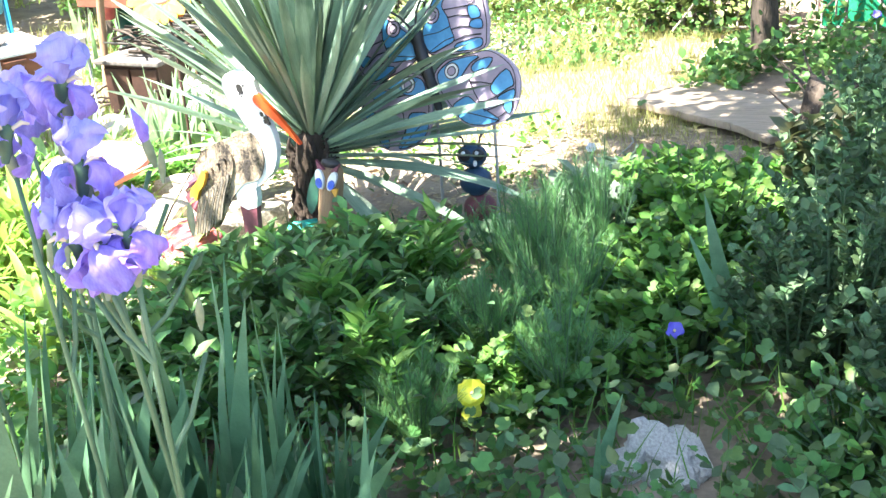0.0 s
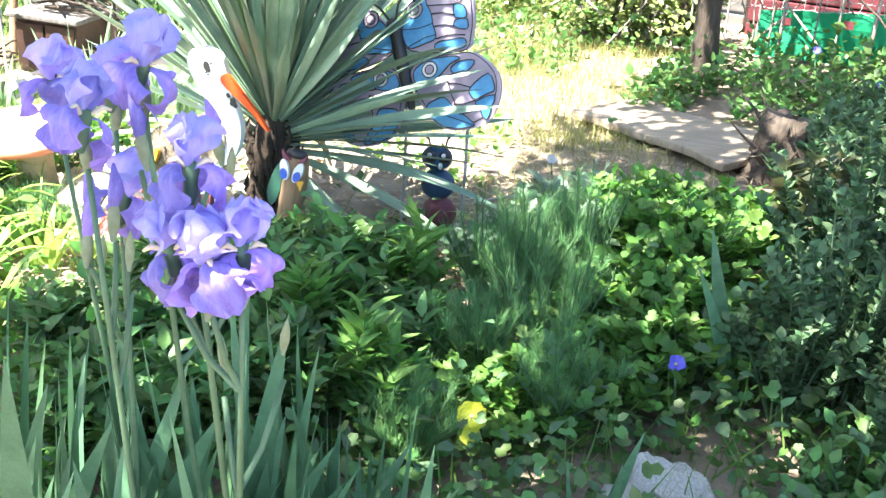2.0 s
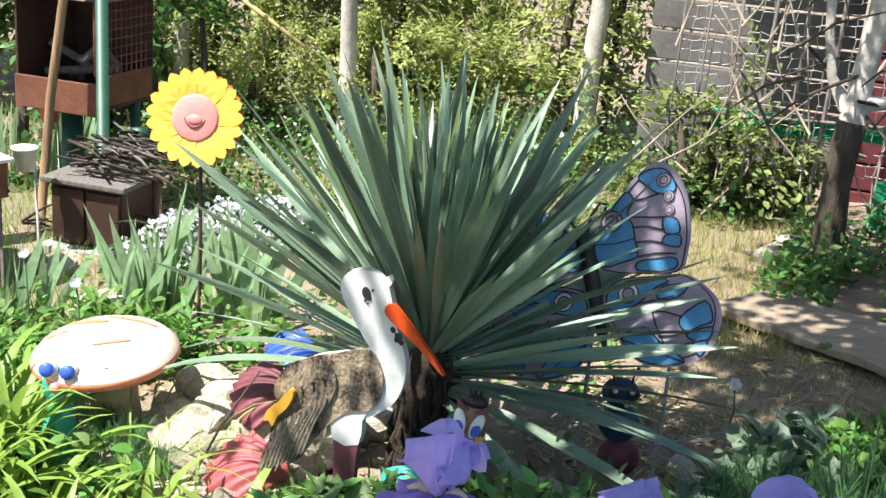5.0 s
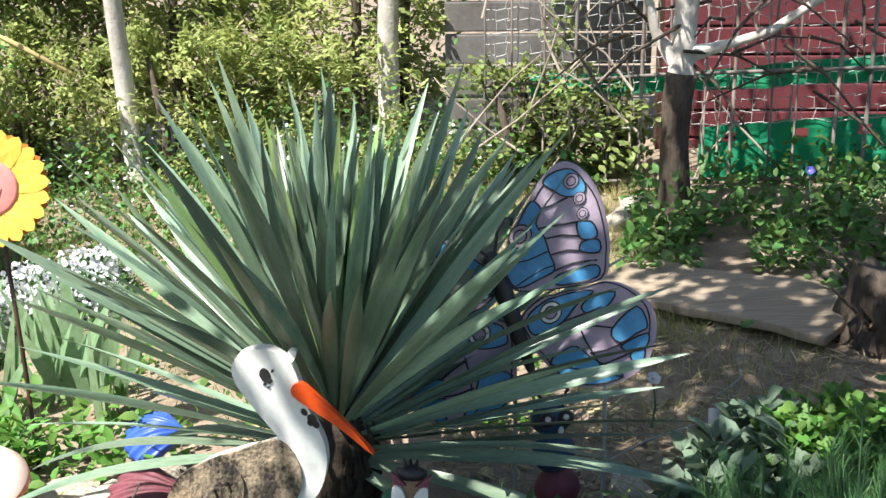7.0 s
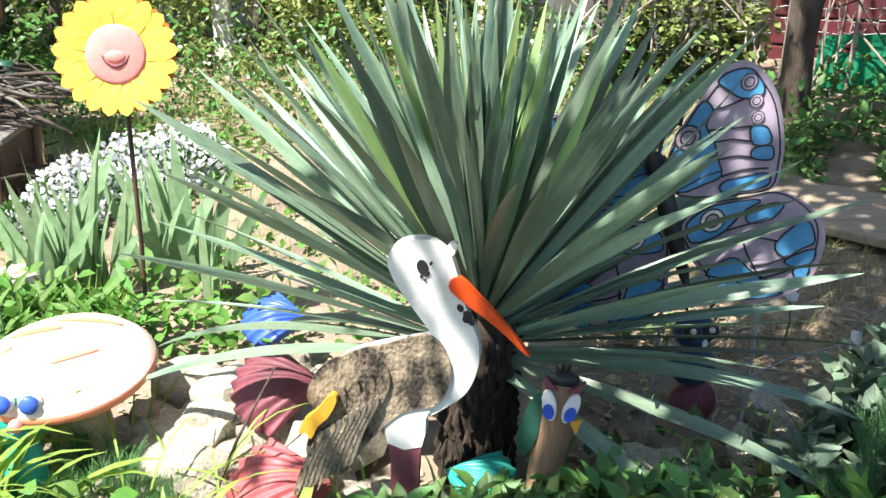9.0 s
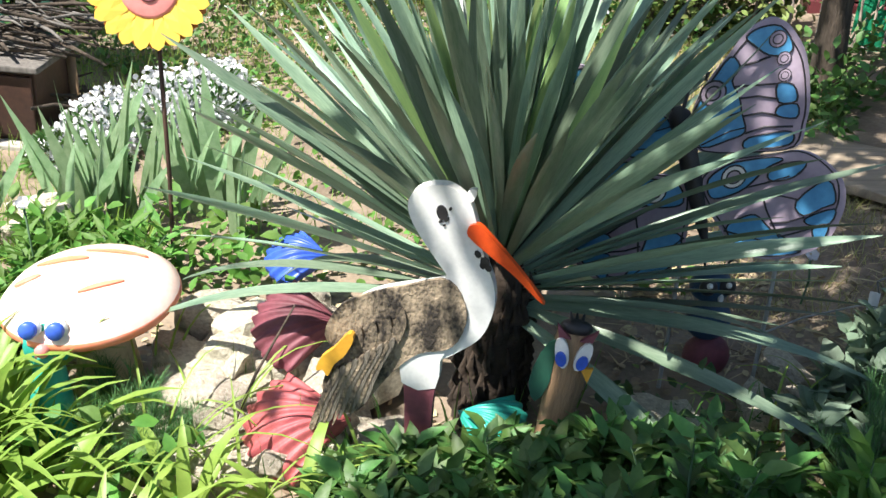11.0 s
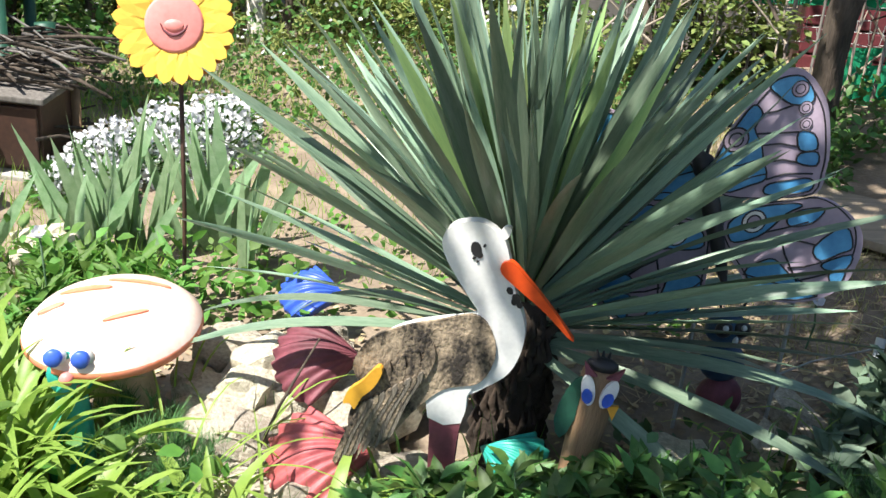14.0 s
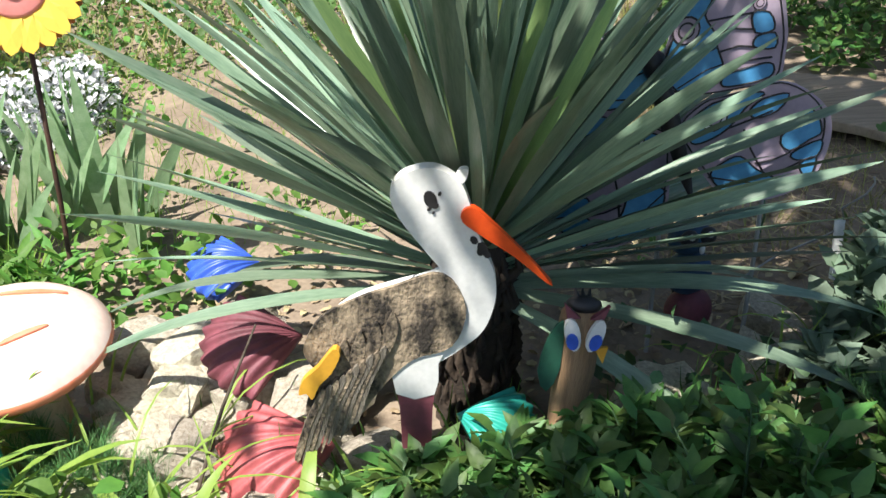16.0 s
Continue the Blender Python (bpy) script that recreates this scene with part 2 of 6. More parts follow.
def tube(bm, pts, radii, sides=8, mi=0, caps=True):
    """A round tube along points, with a radius at each."""
    rings = []
    pts = [Vector(p) for p in pts]
    ref = Vector((0.31, 0.9, 0.2))
    for i, p in enumerate(pts):
        d = (pts[min(i + 1, len(pts) - 1)] - pts[max(i - 1, 0)]).normalized()
        if abs(d.dot(ref)) > 0.95:
            ref = Vector((0.9, 0.1, 0.3))
        a = d.cross(ref).normalized()
        b = d.cross(a)
        r = radii[i] if isinstance(radii, (list, tuple)) else radii
        rings.append([bm.verts.new(p + (a * math.cos(q) + b * math.sin(q)) * r) for q in (2 * math.pi * k / sides for k in range(sides))])
    for r0, r1 in zip(rings, rings[1:]):
        for k in range(sides):
            f = bm.faces.new((r0[k], r0[(k + 1) % sides], r1[(k + 1) % sides], r1[k]))
            f.material_index, f.smooth = mi, True
    if caps:
        for r in (rings[0], rings[-1]):
            bm.faces.new(r).material_index = mi
    return bm


def lathe(bm, profile, sides=20, mi=0, m=None):
    """Turns a profile of (radius, height) round z."""
    rings = []
    for r, z in profile:
        ring = []
        for k in range(sides):
            q = 2 * math.pi * k / sides
            v = Vector((r * math.cos(q), r * math.sin(q), z))
            ring.append(bm.verts.new(m @ v if m else v))
        rings.append(ring)
    for r0, r1 in zip(rings, rings[1:]):
        for k in range(sides):
            f = bm.faces.new((r0[k], r0[(k + 1) % sides], r1[(k + 1) % sides], r1[k]))
            f.material_index, f.smooth = mi, True
    for r in (rings[0], rings[-1]):
        if (r[0].co - r[sides // 2].co).length > 1e-5:
            bm.faces.new(r).material_index = mi
    return bm


def ball(bm, c, r, mi=0, sub=2, squash=(1, 1, 1)):
    m = Matrix.Translation(c) @ Matrix.Diagonal((r * squash[0], r * squash[1], r * squash[2], 1))
    res = bmesh.ops.create_icosphere(bm, subdivisions=sub, radius=1.0, matrix=m)
    for f in {f for v in res["verts"] for f in v.link_faces}:
        f.material_index, f.smooth = mi, True
    return bm


def smooth_loop(pts, n=4):
    """A closed smooth curve through a few drawn points."""
    out, k = [], len(pts)
    for i in range(k):
        p0, p1, p2, p3 = (Vector(pts[(i + j) % k]) for j in (-1, 0, 1, 2))
        for s in range(n):
            t = s / n
            out.append(0.5 * ((2 * p1) + (p2 - p0) * t + (2 * p0 - 5 * p1 + 4 * p2 - p3) * t * t + (3 * p1 - p0 - 3 * p2 + p3) * t ** 3))
    return out


def plate(bm, pts, y0, y1, mi=0, n=4, m=None, edge=None):
    """A board of the drawn outline (u, v) in the x-z plane, from depth y0 (front) to y1."""
    loop = smooth_loop(pts, n) if n > 1 else [Vector(p) for p in pts]
    fr = [Vector((p[0], y0, p[1])) for p in loop]
    bk = [Vector((p[0], y1, p[1])) for p in loop]
    if m:
        fr, bk = [m @ v for v in fr], [m @ v for v in bk]
    a, b = [bm.verts.new(v) for v in fr], [bm.verts.new(v) for v in bk]
    f1, f2 = bm.faces.new(a), bm.faces.new(b[::-1])
    f1.material_index = f2.material_index = mi
    f1.normal_update(), f2.normal_update()
    for i in range(len(a)):
        j = (i + 1) % len(a)
        bm.faces.new((a[j], a[i], b[i], b[j])).material_index = mi if edge is None else edge
    bmesh.ops.triangulate(bm, faces=[f1, f2])
    return bm


def ring_pts(c, rx, ry=None, n=14, turn=0.0):
    ry = ry or rx
    return [(c[0] + rx * math.cos(q) * math.cos(turn) - ry * math.sin(q) * math.sin(turn), c[1] + rx * math.cos(q) * math.sin(turn) + ry * math.sin(q) * math.cos(turn)) for q in (2 * math.pi * k / n for k in range(n))]


def blade_mesh(name, length, width, droop, material, seg=9, fold=0.35, base=0.55, twist=0.0, peak=0.35):
    """One long leaf along +y from the origin: folded, pointed, bending down by droop."""
    bm = bmesh.new()
    rows = []
    y = z = 0.0
    for i in range(seg + 1):
        t = i / seg
        w = width * 0.5 * (base + (1 - base) * min(1, t / peak)) * (1 - max(0, (t - peak - 0.08) / (0.92 - peak)) ** 1.7) + 0.0006
        a = -droop * t * t
        if i:
            y += math.cos(a) * length / seg
            z += math.sin(a) * length / seg
        tw = twist * t
        c, s = math.cos(tw), math.sin(tw)
        row = []
        for u in (-1, 0, 1):
            dx, dz = u * w, abs(u) * w * fold
            row.append(bm.verts.new((dx * c - dz * s, y, z + dx * s + dz * c)))
        rows.append(row)
    for r0, r1 in zip(rows, rows[1:]):
        for k in range(2):
            bm.faces.new((r0[k], r0[k + 1], r1[k + 1], r1[k]))
    return mesh_of(bm, name, material, True)


def along(p, d, up=(0, 0, 1), s=1.0):
    """A pose at p with local y along d and local z near up."""
    y = Vector(d).normalized()
    x = y.cross(Vector(up))
    x = x.normalized() if x.length > 1e-4 else Vector((1, 0, 0))
    z = x.cross(y)
    return Matrix.Translation(p) @ Matrix((x, y, z)).transposed().to_4x4() @ Matrix.Scale(s, 4)


# leaf templates: local y from base to tip, z the face's normal
T_OVAL = (np.array([(0, 0, 0), (-.32, .35, .07), (0, .4, 0), (.32, .35, .07), (-.26, .7, .04), (0, .75, -.03), (.26, .7, .04), (0, 1.05, -.12)]), [(0, 2, 1), (0, 3, 2), (1, 2, 5, 4), (2, 3, 6, 5), (4, 5, 7), (5, 6, 7)])
T_ROUND = (np.array([(0, 0, 0), (-.42, .12, .1), (-.52, .5, .06), (-.3, .88, 0), (0, 1, -.06), (.3, .88, 0), (.52, .5, .06), (.42, .12, .1), (0, .5, -.03)]), [(8, i, i + 1) for i in range(7)] + [(8, 7, 0)])
T_LANCE = (np.array([(0, 0, 0), (-.13, .3, .04), (0, .33, 0), (.13, .3, .04), (-.1, .65, .02), (0, .68, -.04), (.1, .65, .02), (0, 1.05, -.14)]), T_OVAL[1])
T_LOBED = (np.array([(0, 0, 0), (-.34, .10, .09), (-.5, .34, .05), (-.27, .46, .03), (-.34, .78, .0), (0, 1.0, -.08), (.34, .78, .0), (.27, .46, .03), (.5, .34, .05), (.34, .10, .09), (0, .42, -.04)]), [(10, i, i + 1) for i in range(9)] + [(10, 9, 0)])
T_LEAFLET = (T_LANCE[0] * np.array((1.75, 1.0, 1.2)), T_LANCE[1])
T_NEEDLE = (np.array([(-.03, 0, 0), (.03, 0, 0), (0.02, .6, .03), (0, 1, 0)]), [(0, 1, 2, 3)])
T_THREAD = (np.array([(-.012, 0, 0), (.012, 0, 0), (.012, .5, .08), (-.012, .5, .08), (.008, 1, .05), (-.008, 1, .05)]), [(0, 1, 2, 3), (3, 2, 4, 5)])
T_SPRAY = (np.array([(0, 0, 0), (-.16, .35, .02), (-.05, .4, 0), (-.22, .75, -.03), (0, .72, 0), (0, 1.1, -.08), (.22, .75, -.03), (.05, .4, 0), (.16, .35, .02)]), [(0, 2, 1), (0, 8, 7), (0, 7, 2), (2, 4, 3), (7, 6, 4), (2, 7, 4), (4, 6, 5), (4, 5, 3)])


def scatter(name, tmpl, pos, dirs, sizes, material, normals=None, parent=None, m=None):
    """One mesh of many small leaves at pos, each with its tip along dirs."""
    tv, tf = tmpl
    pos, d = np.asarray(pos, float), np.asarray(dirs, float)
    d = d / (np.linalg.norm(d, axis=1, keepdims=True) + 1e-9)
    n = len(pos)
    up = np.tile((0.0, 0.0, 1.0), (n, 1)) + rng.normal(0, 0.35, (n, 3)) if normals is None else np.asarray(normals, float)
    x = np.cross(d, up)
    x /= np.linalg.norm(x, axis=1, keepdims=True) + 1e-9
    z = np.cross(x, d)
    s = np.broadcast_to(np.asarray(sizes, float), (n,))
    verts = pos[:, None] + s[:, None, None] * (tv[None, :, :1] * x[:, None] + tv[None, :, 1:2] * d[:, None] + tv[None, :, 2:] * z[:, None])
    k = len(tv)
    faces = [tuple(i * k + q for q in f) for i in range(n) for f in tf]
    me = bpy.data.meshes.new(name)
    me.from_pydata(verts.reshape(-1, 3).tolist(), [], faces)
    me.materials.append(material)
    me.polygons.foreach_set("use_smooth", [True] * len(me.polygons))
    ob = new(name, me)
    if parent:
        ob.parent = parent
    if m is not None:
        ob.matrix_basis = m
    return ob


def unit(n, zmin=-1.0):
    v = rng.normal(0, 1, (n, 3))
    v /= np.linalg.norm(v, axis=1, keepdims=True)
    v[:, 2] = np.where(v[:, 2] < zmin, -v[:, 2], v[:, 2])
    return v


def on_ground(n, x0, x1, y0, y1):
    xy = np.column_stack((rng.uniform(x0, x1, n), rng.uniform(y0, y1, n)))
    return np.array([(x, y, gz(x, y)) for x, y in xy])

# ---- ground ----
def build_ground():
    xs = [-60, -30, -15, -8] + [-5 + 0.12 * i for i in range(76)] + [5, 8, 15, 30, 60]
    ys = [-60, -30, -15, -8] + [-5 + 0.12 * i for i in range(97)] + [8, 12, 20, 40, 90]
    vs = [(x, y, gz(x, y)) for y in ys for x in xs]
    w = len(xs)
    fs = [(j * w + i, j * w + i + 1, (j + 1) * w + i + 1, (j + 1) * w + i) for j in range(len(ys) - 1) for i in range(w - 1)]
    me = bpy.data.meshes.new("ground")
    me.from_pydata(vs, [], fs)
    me.materials.append(M["soil"])
    me.polygons.foreach_set("use_smooth", [True] * len(me.polygons))
    tagged(new("ground", me), "dry brown garden soil sloping gently down", "ground", kind="structure")


build_ground()


# ---- yucca ----
def build_yucca():
    base = Vector((0.03, 0.22, gz(0.03, 0.22)))
    heart = Vector((0.03, 0.22, 0.38))
    y = thing("yucca", Matrix.Translation(base), "large yucca with a dense rosette of stiff grey-green sword leaves", "yucca")
    bm = bmesh.new()
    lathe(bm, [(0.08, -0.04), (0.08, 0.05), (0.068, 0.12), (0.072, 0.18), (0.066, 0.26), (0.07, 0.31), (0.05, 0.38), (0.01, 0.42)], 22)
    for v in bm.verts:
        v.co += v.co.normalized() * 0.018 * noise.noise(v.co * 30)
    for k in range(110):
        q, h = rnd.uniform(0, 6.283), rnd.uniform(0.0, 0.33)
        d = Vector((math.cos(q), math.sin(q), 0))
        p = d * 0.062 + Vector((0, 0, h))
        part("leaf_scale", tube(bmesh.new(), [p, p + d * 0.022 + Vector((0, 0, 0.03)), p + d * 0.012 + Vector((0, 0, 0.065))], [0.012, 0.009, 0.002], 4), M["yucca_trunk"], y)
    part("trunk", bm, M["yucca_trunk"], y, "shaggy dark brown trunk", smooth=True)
    kinds = [blade_mesh("yucca_leaf", L, w, dr, M["yucca"], 10, 0.36, 0.42, tw, 0.52) for L, w, dr, tw in
             ((0.74, 0.033, 0.05, 0.3), (0.70, 0.031, 0.10, -0.6), (0.78, 0.032, 0.16, 0.6), (0.66, 0.039, 0.02, -0.3), (0.62, 0.028, 0.25, 0.9), (0.76, 0.036, 0.08, -0.8))]
    young = blade_mesh("yucca_leaf", 0.72, 0.033, 0.06, M["yucca_young"], 10, 0.36, 0.42, 0.3, 0.52)
    droop = [blade_mesh("yucca_leaf", L, w, dr, M["yucca"], 12, 0.3, 0.6, tw) for L, w, dr, tw in ((0.78, 0.040, 0.9, 0.4), (0.74, 0.038, 1.3, -0.5), (0.8, 0.038, 0.6, 0.2))]
    golden = math.pi * (3 - math.sqrt(5))
    n = 300
    for i in range(n):
        t = (i + 0.5) / n
        el = radians(88 - 85 * t ** 0.92) + rnd.gauss(0, 0.05)
        az = i * golden + rnd.gauss(0, 0.09)
        d = Vector((math.cos(az) * math.cos(el), math.sin(az) * math.cos(el), math.sin(el)))
        front = abs((math.degrees(az) + 95 + 180) % 360 - 180)
        if front < 72 and math.degrees(el) < 50 - 0.25 * front:
            continue
        start = heart - base + Vector((0, 0, 0.10 * (0.5 - t))) + d * rnd.uniform(0.02, 0.05)
        me = young if i < 90 and i % 7 == 3 else kinds[i % 6]
        s = rnd.uniform(0.86, 1.06) * (0.86 if el > 1.2 else 1.0)
        m = along(start, d, Vector((0, 0, 1)) + Vector((rnd.gauss(0, 0.6), rnd.gauss(0, 0.6), 0)), s)
        part("leaf", me, None, y, m=m)
    for az, el, k in ((-2, 4, 2), (-16, -2, 2), (-30, -14, 1), (-20, -22, 0), (15, 0, 2), (176, 4, 2), (188, 2, 2), (150, -4, 0), (60, -8, 1), (100, -8, 0)):
        a, e = radians(az), radians(el)
        d = Vector((math.cos(a) * math.cos(e), math.sin(a) * math.cos(e), math.sin(e)))
        part("leaf", droop[k], None, y, m=along(heart - base + Vector((0, 0, -0.06)) + d * 0.05, d, (0, -0.4, 0.9) if -60 < az < 10 else (0, 0, 1), rnd.uniform(0.9, 1.02)))


build_yucca()


# ---- painted figures ----
def build_stork():
    bm = bmesh.new()
    body = [(.01, .004), (-.007, .046), (-.049, .072), (-.098, .061), (-.12, .029), (-.107, -.016), (-.059, -.085), (-.04, -.113), (-.058, -.128), (-.116, -.146), (-.18, -.171), (-.228, -.21), (-.25, -.266), (-.236, -.30), (-.20, -.325), (-.16, -.33), (-.116, -.33), (-.06, -.31), (-.006, -.272), (.034, -.232), (.053, -.174), (.051, -.121), (.029, -.064)]
    plate(bm, body, -0.012, 0.012, 0)
    plate(bm, [(-.035, -.118), (-.116, -.142), (-.18, -.167), (-.242, -.204), (-.276, -.266), (-.263, -.306), (-.232, -.338), (-.25, -.44), (-.209, -.45), (-.15, -.36), (-.09, -.292), (-.02, -.262), (.004, -.185)], -0.018, -0.010, 1)
    for k in range(5):      # long dark quills over the tail
        u, v = -.12 - .028 * k, -.19 - .018 * k
        plate(bm, [(u, v), (u - .02, v - .05), (u - .045, v - .12), (u - .04, v - .15), (u - .015, v - .10), (u + .008, v - .04)], -0.024 - 0.001 * k, -0.016, 1)
    for k in range(10):      # pale shafts and ragged tips of the tail
        u, v = -.14 - .012 * k, -.26 - .009 * k
        plate(bm, [(u, v), (u - .03, v - .07), (u - .055, v - .15 - .012 * (k % 3)), (u - .044, v - .152), (u - .02, v - .075), (u + .008, v - .01)], -0.030 - 0.0012 * k, -0.02, 1 if k % 2 else 6, 3)
    plate(bm, [(-.222, -.252), (-.210, -.262), (-.226, -.300), (-.248, -.326), (-.262, -.356), (-.272, -.344), (-.286, -.346), (-.276, -.316), (-.250, -.290)], -0.046, -0.030, 5, 3)
    plate(bm, [(-.012, .040), (.0, .046), (.006, .066), (-.006, .068), (-.014, .056)], -0.006, 0.006, 0, 3)
    for c, r in (((-.046, .006), .006), ((-.057, .0), .004), ((-.04, .028), .004), ((-.05, -.006), .003)):
        plate(bm, ring_pts(c, r, r * .7, 6, c[0] * 50), -0.0146, -0.010, 4, 1)
    plate(bm, [(-.003, -.02), (-.002, .001), (.017, .005), (.047, -.023), (.097, -.075), (.146, -.134), (.134, -.130), (.085, -.086), (.035, -.05)], -0.019, -0.005, 2, 3)
    plate(bm, [(-.118, -.25), (-.03, -.25), (-.043, -.30), (-.05, -.365), (-.118, -.365)], -0.015, 0.011, 0, 2)
    plate(bm, [(-.116, -.362), (-.05, -.362), (-.054, -.40), (-.06, -.60), (-.105, -.60), (-.112, -.40)], -0.0135, 0.009, 3, 1)
    plate(bm, ring_pts((-.055, .018), .0105, .0155, 12, 0.3), -0.0145, -0.010, 4, 1)
    for c, r in (((.016, -.056), .006), ((.03, -.07), .008), ((.037, -.082), .006), ((.026, -.079), .005)):
        plate(bm, ring_pts(c, r, r * 1.4, 7, 0.6), -0.0145, -0.010, 4, 1)
    me = mesh_of(bm, "stork_figure", [M["white"], M["brown"], M["orange"], M["maroon"], M["black"], M["yellow"], M["quill"]], False)
    ob = new("stork_figure", me)
    ob.matrix_basis = pose(0.0, 0.005, 0.6, 0, 0, -1)
    tagged(ob, "painted board stork with white head, orange beak and worn brown wing", "garden ornament")


def build_butterfly():
    bm = bmesh.new()
    up = [(.011, .06), (.04, .118), (.072, .154), (.117, .194), (.147, .222), (.182, .242), (.213, .244), (.241, .217), (.259, .158), (.252, .072), (.238, .027), (.213, -.018), (.139, -.015), (.026, .011)]
    lo = [(.012, -.05), (.066, -.021), (.106, -.021), (.168, -.025), (.222, -.03), (.262, -.061), (.288, -.105), (.287, -.15), (.266, -.195), (.235, -.23), (.183, -.248), (.119, -.245), (.075, -.226), (.047, -.192), (.036, -.165), (.014, -.102)]
    upb = [[(.154, .22), (.183, .232), (.22, .226), (.236, .191), (.227, .17), (.19, .175), (.165, .201)],
           [(.117, .188), (.132, .166), (.112, .14), (.12, .106), (.119, .074), (.119, .033), (.085, .023), (.028, .019), (.019, .073), (.046, .118), (.077, .152)],
           [(.196, .116), (.225, .107), (.226, .074), (.192, .079)], [(.192, .071), (.226, .067), (.22, .04), (.184, .053)], [(.123, .019), (.194, .018), (.21, .006), (.198, -.011), (.148, -.009), (.111, .0)]]
    lob = [[(.03, -.05), (.073, -.028), (.105, -.025), (.163, -.029), (.181, -.039), (.147, -.05), (.1, -.082), (.058, -.093), (.028, -.088)],
           [(.148, -.061), (.179, -.047), (.225, -.053), (.198, -.078), (.155, -.079)], [(.192, -.131), (.259, -.097), (.268, -.145), (.243, -.154), (.201, -.163)], [(.204, -.17), (.263, -.161), (.25, -.19), (.212, -.187)], [(.216, -.193), (.247, -.193), (.228, -.227), (.214, -.215)],
           [(.046, -.162), (.078, -.145), (.11, -.144), (.134, -.18), (.167, -.213), (.184, -.24), (.12, -.238), (.07, -.214)]]
    lines = [[(.132, .166), (.161, .167), (.193, .172)], [(.112, .128), (.155, .122), (.196, .116)], [(.119, .102), (.157, .099), (.193, .085)], [(.12, .065), (.157, .065), (.186, .053)], [(.118, .029), (.158, .035), (.211, .024)], [(.022, .074), (.072, .069), (.12, .075)], [(.029, .023), (.089, .04), (.12, .041)],
             [(.127, -.102), (.165, -.113), (.197, -.128)], [(.133, -.167), (.168, -.171), (.203, -.167)], [(.146, -.2), (.186, -.197), (.215, -.193)], [(.129, -.094), (.132, -.137), (.146, -.2)], [(.041, -.165), (.113, -.202), (.184, -.24)], [(.1, -.082), (.14, -.08), (.189, -.075)]]
    for s in (1, -1):
        f = lambda pts: [(s * a, b) for a, b in pts]
        for k, w in enumerate((up, lo)):
            plate(bm, f(w), -0.005 - 0.004 * k, 0.007 - 0.003 * k, 0)
        for k, w in enumerate(upb + lob):
            y = -0.0072 if k < len(upb) else -0.0112
            plate(bm, f(w), y, y + 0.003, 1)
            lp = [Vector((p[0], y, p[1])) for p in smooth_loop(f(w), 3)]
            tube(bm, lp + [lp[0]], 0.0021, 4, 2, False)
        for w in lines:
            y = -0.0065 if w[0][1] > 0 else -0.0105
            tube(bm, [Vector((s * a, y, b)) for a, b in w], 0.0022, 4, 2)
        for w, y in ((up, -0.0055), (lo, -0.0095)):
            lp = [Vector((p[0] * 0.93 + s * .008, y, p[1] * 0.93)) for p in smooth_loop(f(w), 3)]
            tube(bm, lp + [lp[0]], 0.0018, 4, 2, False)
        for c, r, y in (((.072, .124), .029, -.0085), ((.081, -.054), .028, -.0125), ((.211, .203), .019, -.0085), ((.216, .163), .015, -.0085), ((.212, .13), .014, -.0085)):
            c = (s * c[0], c[1])
            for q, (rr, mi) in enumerate(((1.0, 2), (0.86, 3 if c[1] < 0 else 0), (0.6, 2), (0.46, 0))):
                plate(bm, ring_pts(c, r * rr, r * rr * 0.85, 16, 0.6), y - 0.0007 * q, y + 0.002, mi, 1)
    lathe(bm, [(0.004, -.19), (0.012, -.15), (0.017, -.08), (0.02, -.03), (0.021, .02), (0.018, .055), (0.024, .075), (0.022, .1), (0.006, .115)], 14, 2, Matrix.Translation((0, -0.014, 0)))
    for s in (1, -1):
        tube(bm, [(s * .008, -.015, .105), (s * .03, -.02, .15), (s * .055, -.022, .175), (s * .07, -.02, .168), (s * .062, -.02, .155)], [.004, .004, .004, .005, .004], 6, 2)
    ob = new("butterfly_figure", mesh_of(bm, "butterfly_figure", [M["mauve"], M["blue"], M["black"], M["white"]], False))
    ob.matrix_basis = pose(0.385, 0.37, 0.632, 0, 0, 0) @ pose(0, 0, 0, -6, 0, 0) @ pose(0, 0, 0, 0, -19, 0)
    tagged(ob, "large blue and mauve painted butterfly cut-out with black veins", "garden ornament")
    for x, top in ((0.60, 0.47), (0.40, 0.6)):
        bm = bmesh.new()
        tube(bm, [(x, 0.385, gz(x, .385) - 0.05), (x + .003, 0.387, 0.3), (x, 0.385, top)], 0.005, 7)
        st = part("ornament_stake", bm, M["wire"])
        tagged(st, "thin pale wire stake standing in the soil", "stake", "butterfly stakes")


